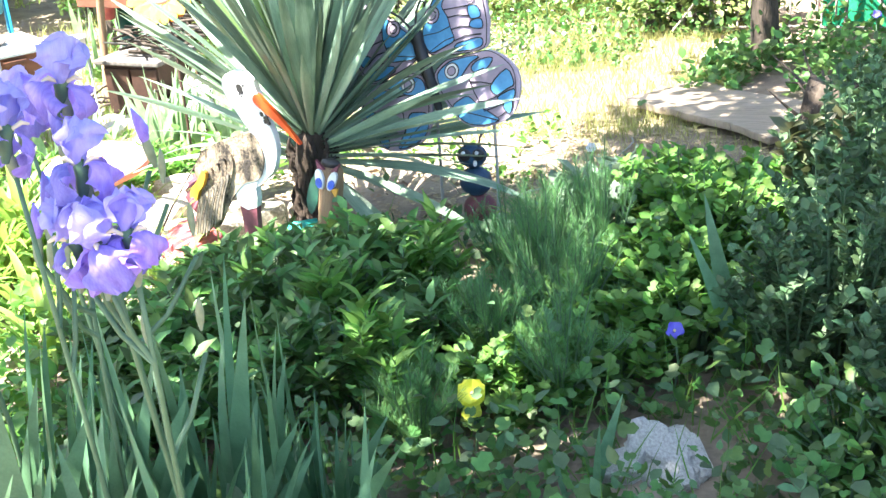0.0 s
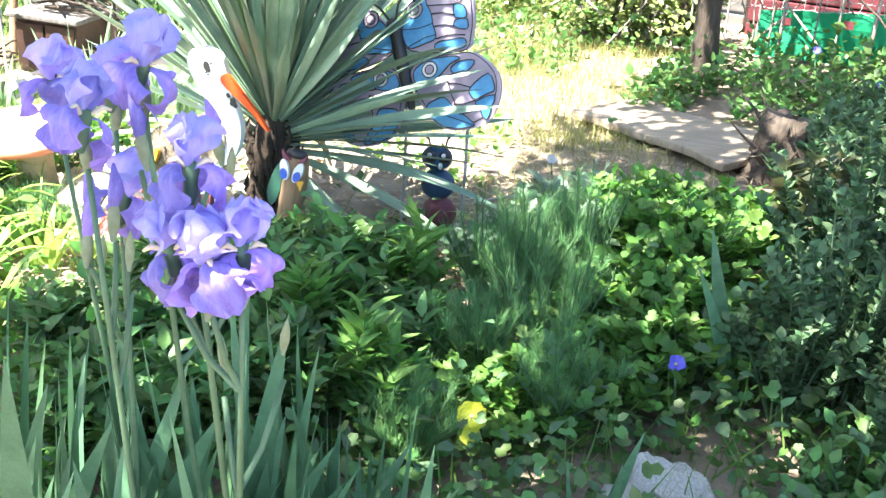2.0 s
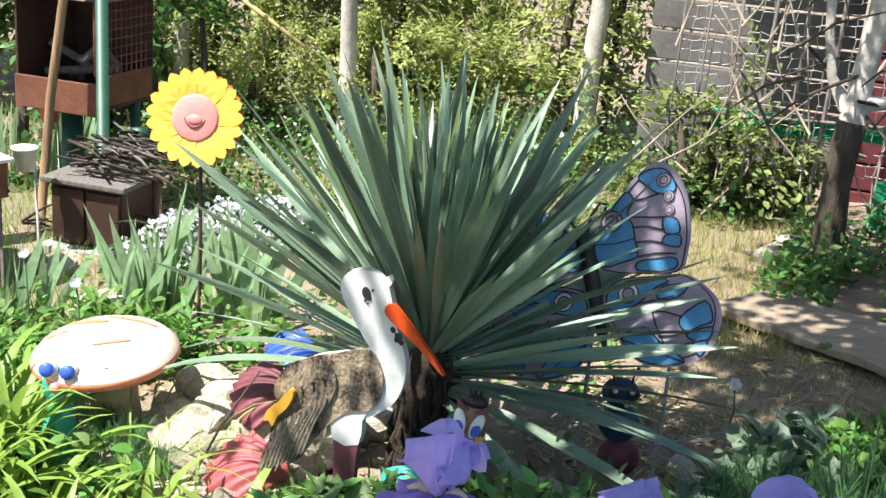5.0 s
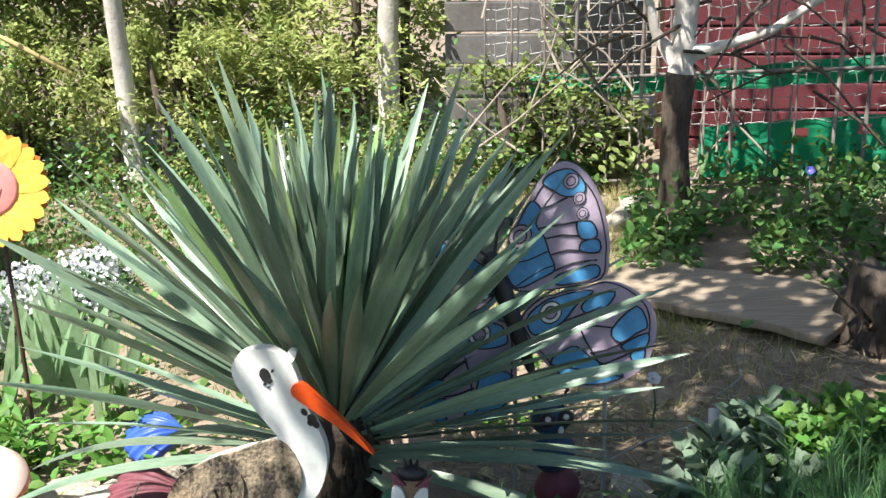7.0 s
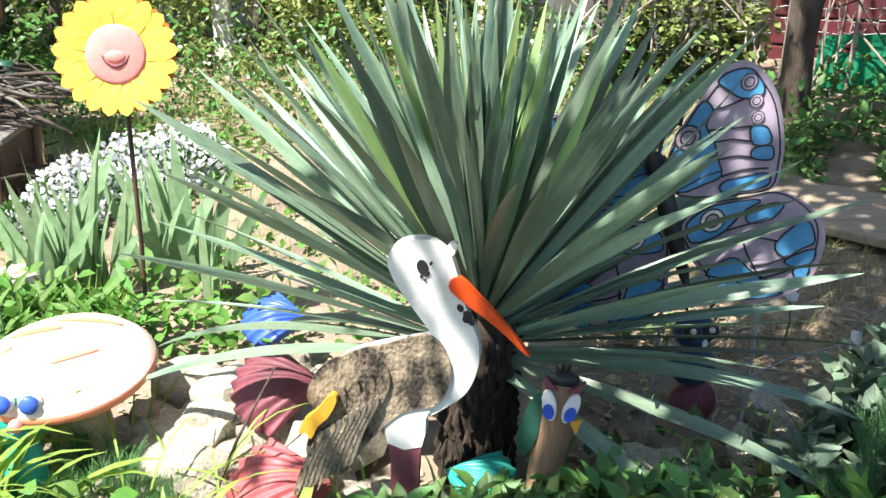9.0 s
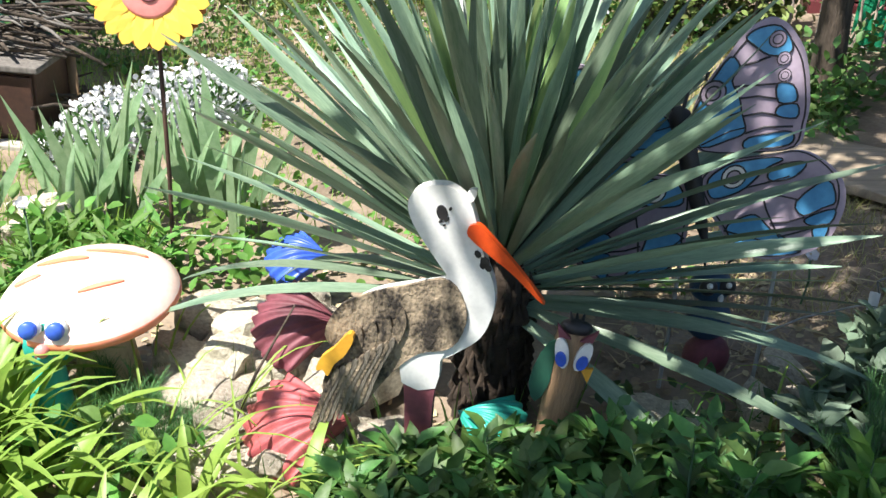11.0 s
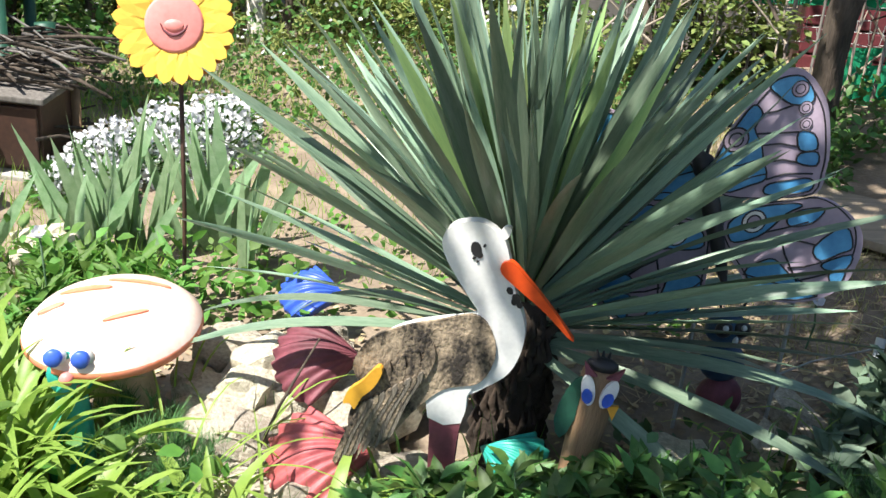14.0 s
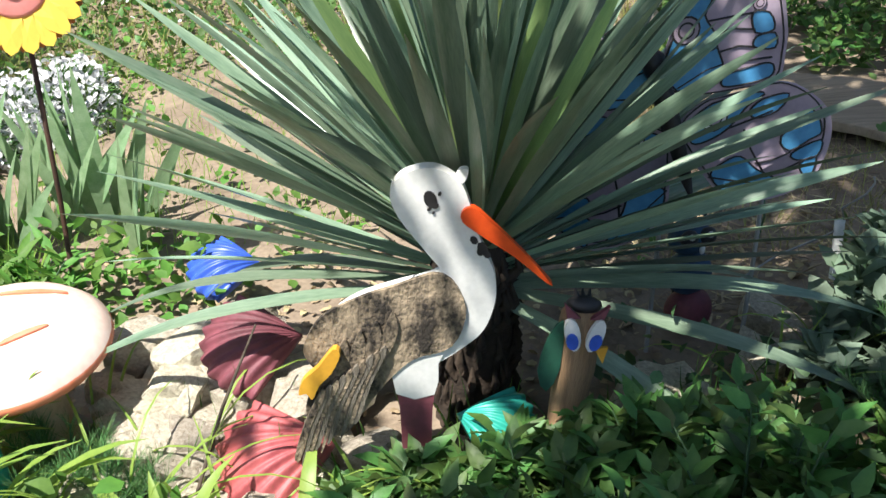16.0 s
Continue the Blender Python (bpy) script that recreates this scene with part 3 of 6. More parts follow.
def build_sunflower():
    base = Vector((-0.952, 0.765, gz(-0.95, 0.765)))
    c = Vector((-0.955, 0.755, 0.76))
    s = thing("sunflower_ornament", Matrix.Translation(base), "yellow plastic sunflower with pink smiling disc on a rod", "garden ornament")
    bm = bmesh.new()
    tube(bm, [(0, 0.01, -0.05), (0.006, 0.012, 0.3), (0, 0.012, c.z - base.z)], 0.006, 8)
    part("rod", bm, M["dark_steel"], s, "thin dark rod", smooth=True)
    face = Matrix.Translation(c - base) @ pose(0, 0, 0, -14, 0, 14)
    bm = bmesh.new()
    rim = [Vector((0, 0, 0)), Vector((-.022, -.008, .035)), Vector((-.0255, -.010, .078)), Vector((-.014, -.012, .104)), Vector((0, -.012, .114)), Vector((.014, -.012, .104)), Vector((.0255, -.010, .078)), Vector((.022, -.008, .035))]
    fr = [bm.verts.new(v + Vector((0, -.003, 0))) for v in rim]
    bk = [bm.verts.new(v + Vector((0, .003, 0))) for v in rim]
    mid0, mid1 = bm.verts.new((0, -.0145, .07)), bm.verts.new((0, -.006, .07))
    for i in range(8):
        j = (i + 1) % 8
        bm.faces.new((fr[i], fr[j], mid0)), bm.faces.new((bk[j], bk[i], mid1)), bm.faces.new((fr[j], fr[i], bk[i], bk[j]))
    pet = mesh_of(bm, "petal", M["sun_petal"], False)
    # back petals are coloured as the shade seen between the front ones
    back = pet.copy()
    back.materials.clear()
    back.materials.append(M["sun_back"])
    for layer, n in ((0, 21), (1, 21)):
        for k in range(n):
            q = 2 * math.pi * (k + 0.5 * layer) / n
            part("petal", back if layer else pet, None, s, m=face @ pose(0, 0.012 * layer - 0.0011 * (k % 3), 0, 0, math.degrees(q), 0) @ Matrix.Translation((0, 0, .04)) @ pose(0, 0, 0, 2 - 8 * layer, 0, 0) @ Matrix.Scale(1.0 if layer == 0 else 0.94, 4))
    bm = bmesh.new()
    lathe(bm, [(0.074, 0.0), (0.073, 0.007), (0.066, 0.010), (0.03, 0.010), (0.001, 0.010)], 32, 0, pose(0, -0.008, 0, 90, 0, 0))
    part("disc", bm, M["pink"], s, "round pink face disc", m=face, smooth=True)
    bm = bmesh.new()
    tube(bm, [(-.033, -.019, -.002), (-.025, -.019, -.018), (-.012, -.0195, -.027), (0, -.0195, -.030), (.012, -.0195, -.027), (.025, -.019, -.018), (.033, -.019, -.002)], [.001, .0025, .004, .0045, .004, .0025, .001], 7)
    part("mouth", bm, M["maroon"], s, "dark red smiling mouth", m=face, smooth=True)
    bm = bmesh.new()
    ball(bm, (0, -.017, -.006), .017, 0, 3, (1.5, .45, .95))
    part("nose", bm, M["pink"], s, m=face, smooth=True)


def build_mushroom():
    x, y = -0.845, 0.17
    g = gz(x, y) + 0.025
    mu = thing("mushroom_ornament", Matrix.Translation((x, y, g)), "big salmon and white painted toadstool with a cream stem", "garden ornament")
    tilt = pose(0, 0, 0, 5, -3, 0)
    bm = bmesh.new()
    lathe(bm, [(0.085, -0.02), (0.075, 0.04), (0.062, 0.12), (0.058, 0.20), (0.06, 0.24)], 22)
    part("stem", bm, M["cream"], mu, "cream wooden stem", smooth=True)
    bm = bmesh.new()
    lathe(bm, [(0.01, 0.225), (0.12, 0.222), (0.185, 0.232), (0.197, 0.245), (0.194, 0.258), (0.17, 0.282), (0.12, 0.306), (0.06, 0.32), (0.001, 0.324)], 36)
    for f in bm.faces:
        c = f.calc_center_median()
        f.material_index = 1 if math.hypot(c.x, c.y) > 0.183 or c.z < 0.24 else 0
    part("cap", bm, [M["cap"], M["cap_rim"]], mu, "domed salmon cap with red rim", m=tilt, smooth=True)
    for (u, v, a, b, q) in ((-.07, .03, .06, .012, .2), (.03, .09, .07, .008, .15), (.06, -.05, .05, .006, .7), (-.12, -.04, .03, .01, .4)):
        bm = bmesh.new()
        pts = ring_pts((u, v), a, b, 14, q)
        vs = []
        for px, py in pts:
            r = math.hypot(px, py)
            vs.append(bm.verts.new((px, py, 0.3285 - 1.32 * r * r)))
        bm.faces.new(vs)
        ex = bmesh.ops.extrude_face_region(bm, geom=bm.faces[:])
        for w in ex["geom"]:
            if isinstance(w, bmesh.types.BMVert):
                w.co.z -= 0.012
        bmesh.ops.recalc_face_normals(bm, faces=bm.faces[:])
        part("painted_stroke", bm, M["cap_rim"], mu, "orange brush stroke", m=tilt)


def face_figure(name, label, p, head, body, turn=0.0, s=1.0):
    """A little bottle creature: stacked round body, face disc, two eyes with rims, nose."""
    bm = bmesh.new()
    h = p[2] - gz(p[0], p[1])
    lathe(bm, [(0.045, -h - .01), (0.05, -h + .03), (0.046, -h * .5), (0.034, -.05), (0.03, -.03), (0.02, 0)], 18, 1)
    lathe(bm, [(0.001, -.03), (0.042, -.028), (0.05, -.02), (0.052, 0), (0.048, .012), (0.001, .016)], 22, 0, pose(0, 0, 0, 90, 0, 0))
    for u in (-.028, .028):
        lathe(bm, [(0.001, 0), (.024, .002), (.024, .012), (.001, .013)], 16, 2, pose(u, -.012, .048, 86, 0, 0))
        lathe(bm, [(0.018, .01), (.019, .026), (.016, .03), (.001, .031)], 16, 3, pose(u, -.012, .046, 86, 0, 0))
    lathe(bm, [(0.014, .01), (.015, .028), (.008, .034), (.001, .035)], 14, 4, pose(0, -.012, .002, 86, 0, 0))
    tube(bm, [(-.022, -.018, -.018), (0, -.02, -.028), (.022, -.018, -.018)], .003, 5, 4)
    ob = new(name, mesh_of(bm, name, [head, body, M["white"], M["royal"], M["pink"]], False))
    ob.matrix_basis = Matrix.Translation(p) @ pose(0, 0, 0, -8, 0, turn) @ Matrix.Scale(s, 4)
    tagged(ob, label, "garden ornament")


def build_bird():
    p = (0.205, 0.045, 0.343)
    bm = bmesh.new()
    h = p[2] - gz(p[0], p[1])
    lathe(bm, [(0.034, -h - .01), (.036, -.13), (.040, -.09), (.041, -.02), (.036, .03), (.022, .05), (.001, .054)], 18, 0)
    ball(bm, (.0, -.012, .05), .026, 6, 2, (1.3, 1, .7))
    for k in range(3):
        tube(bm, [(-.012 + .01 * k, -.01, .06), (-.018 + .014 * k, .0, .078)], [.006, .002], 5, 6)
    for u, q in ((-.02, .25), (.022, -.25)):
        plate(bm, ring_pts((u, .0), .014, .034, 14, q), -.053, -.04, 1, 1)
        plate(bm, ring_pts((u, -.012), .011, .017, 12, q), -.057, -.05, 2, 1)
        plate(bm, [(u - .012, .03), (u + .012, .032), (u + (.02 if u > 0 else -.02), .06)], -.045, -.03, 3, 1)
    plate(bm, [(.022, -.025), (.046, -.02), (.04, -.055)], -.056, -.045, 4, 1)
    plate(bm, [(-.06, -.02), (-.035, .02), (-.03, -.08), (-.05, -.13), (-.07, -.09)], -.03, -.022, 5, 2)
    ob = new("bird_figure", mesh_of(bm, "bird_figure", [M["wood"], M["white"], M["royal"], M["maroon"], M["yellow"], M["green_paint"], M["black"]], False))
    ob.matrix_basis = Matrix.Translation(p) @ pose(0, 0, 0, -8, 6, 4) @ Matrix.Diagonal((.98, .8, .92, 1))
    tagged(ob, "small wooden bird figure with large white and blue eyes", "garden ornament")


def build_caterpillar():
    x, y = 0.49, 0.46
    g = gz(x, y) - 0.004
    bm = bmesh.new()
    ball(bm, (.01, 0, .052), .056, 0, 3, (1, .75, 1))
    ball(bm, (0, 0, .15), .054, 1, 3, (1, .75, .95))
    ball(bm, (-.008, 0, .238), .047, 1, 3, (1.05, .8, .85))
    ball(bm, (.004, -.036, .222), .009, 3, 2, (.8, .5, 1.3))
    for u in (-.028, .016):
        ball(bm, (u, -.032, .25), .021, 2, 2, (1, .7, 1))
        ball(bm, (u - .004, -.048, .262), .007, 3, 2)
        tube(bm, [(u, -.01, .27), (u * 1.3, -.01, .30), (u * 1.8, -.012, .315)], [.004, .003, .005], 6, 2)
    tube(bm, [(0, .045, -.05), (0, .045, .24)], .005, 6, 2)
    ob = new("caterpillar_figure", mesh_of(bm, "caterpillar_figure", [M["maroon"], M["dark_blue"], M["black"], M["white"]], False))
    ob.matrix_basis = Matrix.Translation((x, y, g)) @ pose(0, 0, 0, 0, 0, 20)
    tagged(ob, "standing caterpillar of three painted balls, dark, blue and maroon", "garden ornament")


def build_shell(label, hinge, mat, size, opening, up):
    """A scallop: ribs fan out from the hinge to a wavy rim, over a low dome with a thick edge."""
    bm = bmesh.new()
    n, k = 72, 10
    rows, under = [], []
    for i in range(n + 1):
        q = radians(-50 + 100 * i / n)
        wave = math.cos(9 * 2 * math.pi * i / n)
        top, low = [], []
        for j in range(k + 1):
            t = j / k
            rr = size * t * (1 - .14 * (abs(q) / .87) ** 2) * (1 + .022 * wave * t ** 3)
            h = size * (.30 * math.sin(math.pi * min(1, t * .92 + .04)) ** .8 * math.cos(q * 1.7) ** .6 + .020 * wave * t ** .7)
            p = (rr * math.sin(q) * .86, rr * math.cos(q), h)
            top.append(bm.verts.new(p))
            low.append(bm.verts.new((p[0], p[1], min(h - .004, -.004))))
        rows.append(top), under.append(low)
    for g, flip in ((rows, False), (under, True)):
        for a, b in zip(g, g[1:]):
            for j in range(k):
                f = (a[j], a[j + 1], b[j + 1], b[j])
                bm.faces.new(f[::-1] if flip else f)
    for i in range(n):
        bm.faces.new((rows[i][k], under[i][k], under[i + 1][k], rows[i + 1][k]))
    for i in (0, n):
        for j in range(k):
            f = (rows[i][j], under[i][j], under[i][j + 1], rows[i][j + 1])
            bm.faces.new(f if i == 0 else f[::-1])
    bmesh.ops.remove_doubles(bm, verts=bm.verts[:], dist=1e-5)
    bmesh.ops.recalc_face_normals(bm, faces=bm.faces[:])
    ob = part("shell_ornament", bm, mat, None, smooth=True, m=along(hinge, opening, up))
    tagged(ob, label, "garden ornament", "painted shells among the rocks")


build_stork()
build_butterfly()
build_sunflower()
build_mushroom()
face_figure("frog_figure", "green bottle frog with blue eyes and pink nose", (-0.875, -0.02, 0.200), M["teal"], M["teal"], 12)
face_figure("blue_creature_figure", "blue bottle creature with turquoise face and round eyes", (-1.92, 0.40, 0.07), M["bucket"], M["royal"], 30, 1.0)
build_bird()
build_caterpillar()
build_shell("ribbed dark maroon scallop shell lying on pale rocks", (-0.315, 0.255, 0.185), M["maroon"], 0.20, (-.95, -.16, -.10), (-.12, -.55, .82))
build_shell("ribbed bright red scallop shell lying on pale rocks", (-0.235, 0.045, 0.085), M["red"], 0.225, (-.92, -.24, -.16), (-.1, -.5, .86))
build_shell("turquoise scallop shell half hidden by leaves", (-0.01, 0.05, 0.145), M["teal"], 0.15, (.92, -.25, -.16), (.05, -.5, .86))
build_shell("royal blue scallop shell on soil under yucca leaves", (-0.46, 0.66, 0.12), M["royal"], 0.17, (-.8, -.05, -.06), (-.05, -.35, .92))


# ---- rocks ----
def rock_mesh(seed, mat, sub=2):
    bm = bmesh.new()
    bmesh.ops.create_icosphere(bm, subdivisions=sub, radius=1.0)
    off = Vector((seed * 3.1, seed * 1.7, seed * 0.9))
    for v in bm.verts:
        n = v.co.normalized()
        k = 1 + 0.5 * noise.noise(n * 1.4 + off) + 0.3 * noise.noise(n * 3.2 + off) + 0.12 * noise.noise(n * 8 + off)
        v.co = n * k * (1 + (0.05 * noise.noise(n * 15 + off) if sub > 2 else 0))
        v.co.x = max(-0.95, min(0.95, v.co.x))
        v.co.y = max(-0.85, min(0.85, v.co.y))
        v.co.z = max(-0.7, min(0.72, v.co.z))
    return mesh_of(bm, "rock", mat, False)


rocks = [rock_mesh(i, M["rock"]) for i in range(6)]


def place_rock(x, y, r, lift=0.3, flat=0.7, me=None, label="rough pale limestone rock in a heap round the yucca"):
    ob = new("rock", me or rnd.choice(rocks))
    ob.matrix_basis = Matrix.Translation((x, y, gz(x, y) + r * lift * flat)) @ pose(0, 0, 0, rnd.uniform(-20, 20), rnd.uniform(-20, 20), rnd.uniform(0, 360)) @ Matrix.Diagonal((r, r * rnd.uniform(0.7, 1), r * flat, 1))
    tagged(ob, label, "rock", "rocks round the yucca")


for x, y, r, lift in ((-.56, .27, .12, .9), (-.47, .34, .10, 1.0), (-.62, .12, .08, .6), (-.52, .06, .09, .5), (-.60, .0, .06, .5), (-.48, .16, .08, 1.0), (-.43, -.06, .08, .4), (-.30, .12, .10, .5), (-.26, .26, .11, .8), (-.55, -.08, .07, .4), (-.36, .26, .10, .9), (-.66, .22, .06, .6), (-.70, .36, .07, .5),
                      (-.50, .44, .08, .7), (-.36, -.02, .09, .3), (-.24, -.03, .08, .3), (-.16, .08, .08, .4), (.32, .10, .08, .4), (.40, .22, .09, .4), (.62, .30, .07, .5), (.72, .34, .08, .5), (.80, .42, .06, .5), (.68, .48, .07, .4), (.30, -.02, .06, .4), (.16, -.03, .06, .3), (.48, .06, .06, .4), (-.2, .5, .09, .5), (-1.45, .95, .12, .5), (-1.55, 1.1, .1, .4), (-1.35, .85, .09, .4)):
    place_rock(x, y, r, lift)
for k in range(36):
    _x, _y = rnd.uniform(-.72, -.22), rnd.uniform(-.14, .42)
    _r = rnd.choice((.03, .045, .06, .085))
    _h = max(0.0, min(.17, .40 * (_y + .08))) * rnd.uniform(.75, 1.0)
    place_rock(_x, _y, _r, 0.5 + _h / _r, 0.75)
place_rock(1.40, -0.83, 0.055, 0.2, 0.6, rock_mesh(31, M["grey_rock"], 3), "small pale grey stone beside the boulder")
place_rock(1.485, -0.77, 0.108, 0.05, 0.62, rock_mesh(27, M["grey_rock"], 4), "pale grey boulder lying among low leaves")
for x, y, r in ((.85, 2.75, .10), (.75, 2.6, .08), (-2.2, 1.0, .1), (-2.45, 1.2, .12), (-2.1, 1.75, .1), (-1.95, 1.4, .09)):
    place_rock(x, y, r, 0.4, 0.6, None, "pale stone lying on the bright ground")


# ---- board path, sticks ----
def build_board():
    p0, p1 = Vector((0.58, 1.76, 0)), Vector((1.28, 1.23, 0))
    d = (p1 - p0).normalized()
    side = Vector((d.y, -d.x, 0)) * -1
    bm = bmesh.new()
    L = (p1 - p0).length
    box(bm, 0, 0, 0, L, 0.38, 0.03, 0, 0.006)
    bmesh.ops.subdivide_edges(bm, edges=[e for e in bm.edges if e.calc_length() > 0.5], cuts=10)
    for v in bm.verts:
        w = p0 + d * v.co.x + side * v.co.y
        v.co = Vector((w.x, w.y, gz(w.x, w.y) + 0.03 + v.co.z + 0.012 * noise.noise((w.x * 3, w.y * 3, 5))))
    tagged(part("wooden_board", bm, M["plank"]), "weathered grey-brown board lying as a path", "board")


def stick(name, pts, r, mat, label, category, group=""):
    bm = bmesh.new()
    tube(bm, pts, r, 9)
    ob = part(name, bm, M[mat], smooth=True)
    return tagged(ob, label, category, group)


build_board()
stick("stick", [(0.87, 0.62, gz(.87, .62) - .03), (0.885, 0.67, 0.13), (0.89, 0.70, 0.215)], [.010, .011, .013], "white", "pale whitewashed stick standing in the soil", "stick")
stick("wire", [(0.60, .50, .16), (0.72, .60, .175), (0.87, .69, .185), (0.90, .70, .21), (0.885, .69, .25), (0.93, .68, .29), (0.95, .69, .315), (.945, .69, .33)], .0025, "wire", "thin pale wire looped over the stick", "wire")
stick("dry_stalk", [(-.50, -.06, gz(-.5, -.06) + .02), (-.44, .04, .17), (-.38, .12, .30)], [.004, .0035, .002], "bark", "thin dark dry stalk leaning over the shells", "stalk")
stick("grey_pole", [(-1.90, .40, gz(-1.9, .4) - .05), (-1.905, .42, .6), (-1.915, .43, 1.3), (-1.92, .44, 1.9)], [.022, .021, .02, .019], "grey_wood", "tall grey pole standing in the bed", "pole")
stick("leaning_pole", [(-2.46, 1.90, gz(-2.46, 1.9) - .03), (-2.40, 1.93, .45), (-2.32, 1.98, 1.1), (-2.28, 2.0, 1.6)], [.022, .021, .02, .02], "wood", "brown wooden handle leaning beside the grill", "pole")
stick("dry_reed", [(-3.15, 3.935, 1.03), (-2.95, 3.93, .95), (-2.5, 3.8, .75), (-2.0, 3.68, .53)], [.017, .017, .016, .012], "reed", "long dry reed lying in the hedge", "reed")


# ---- tree, posts, fence, wall ----
def build_tree():
    x, y = 0.975, 2.62
    g = gz(x, y)
    t = thing("fruit_tree", Matrix.Translation((x, y, g)), "small fruit tree with dark lower trunk and limewashed limbs", "tree")
    bm = bmesh.new()
    tube(bm, [(0, 0, -.08), (.01, 0, .0), (0, -.01, .15), (-.015, -.02, .35), (-.01, -.03, .52), (0, -.03, .63)], [.085, .07, .062, .058, .06, .062], 16)
    for v in bm.verts:
        v.co += Vector((v.co.x, v.co.y, 0)).normalized() * 0.012 * noise.noise(v.co * 18)
    part("trunk", bm, M["bark"], t, "rough dark trunk", smooth=True)
    for pts, r in (([(0, -.03, .60), (.005, -.02, .75), (.02, 0, 1.0), (.03, .03, 1.5), (.0, .05, 2.2)], [.058, .05, .045, .038, .025]),
                   ([(-.03, -.03, .68), (-.11, -.05, .80), (-.15, -.06, .98), (-.2, -.05, 1.4), (-.3, 0, 2.0)], [.035, .02, .018, .016, .012]),
                   ([(.03, -.03, .70), (.16, -.06, .74), (.32, -.10, .80), (.52, -.14, .95), (.8, -.2, 1.3)], [.035, .019, .017, .015, .010])):
        bm = bmesh.new()
        tube(bm, pts, r, 12)
        for v in bm.verts:
            v.co += Vector((noise.noise(v.co * 14), noise.noise(v.co * 14 + Vector((9, 0, 0))), 0)) * 0.008
        part("limb", bm, M["limed"], t, "limewashed pale limb", smooth=True)
    for k in range(38):
        a = rnd.uniform(0, 6.28)
        s = Vector((rnd.uniform(-.5, .9), rnd.uniform(-.25, .15), rnd.uniform(.5, 1.6)))
        e = s + Vector((math.cos(a) * .45, math.sin(a) * .3, rnd.uniform(-.35, .35)))
        bm = bmesh.new()
        tube(bm, [s, (s + e) / 2 + Vector((0, 0, .04)), e], [.008, .006, .003], 6)
        part("twig", bm, M["bark"], t, smooth=True)
    pos = np.array([(rnd.uniform(-.7, 1.1), rnd.uniform(-.6, .6), rnd.uniform(1.1, 2.6)) for _ in range(700)])
    scatter("foliage", T_OVAL, pos, unit(700), rng.uniform(.04, .07, 700), M["leaf"], parent=t)


build_tree()
for x, y, h, r, lean in ((-0.42, 4.05, 2.2, .055, .04), (-1.75, 3.75, 2.4, .05, -.03), (-3.02, 4.0, 2.4, .05, .03)):
    bm = bmesh.new()
    g = gz(x, y)
    tube(bm, [(x, y, g - .05), (x + lean * .3, y, g + .6), (x + lean, y, g + 1.3), (x + lean * 1.4, y, g + h)], [r * 1.1, r, r * .93, r * .8], 14)
    for v in bm.verts:
        v.co += Vector((noise.noise(v.co * 7), noise.noise(v.co * 7 + Vector((4, 0, 0))), 0)) * 0.012
    tagged(part("limewashed_trunk", bm, M["limed"], smooth=True), "slim whitewashed tree trunk standing in the hedge", "tree trunk", "whitewashed trunks")


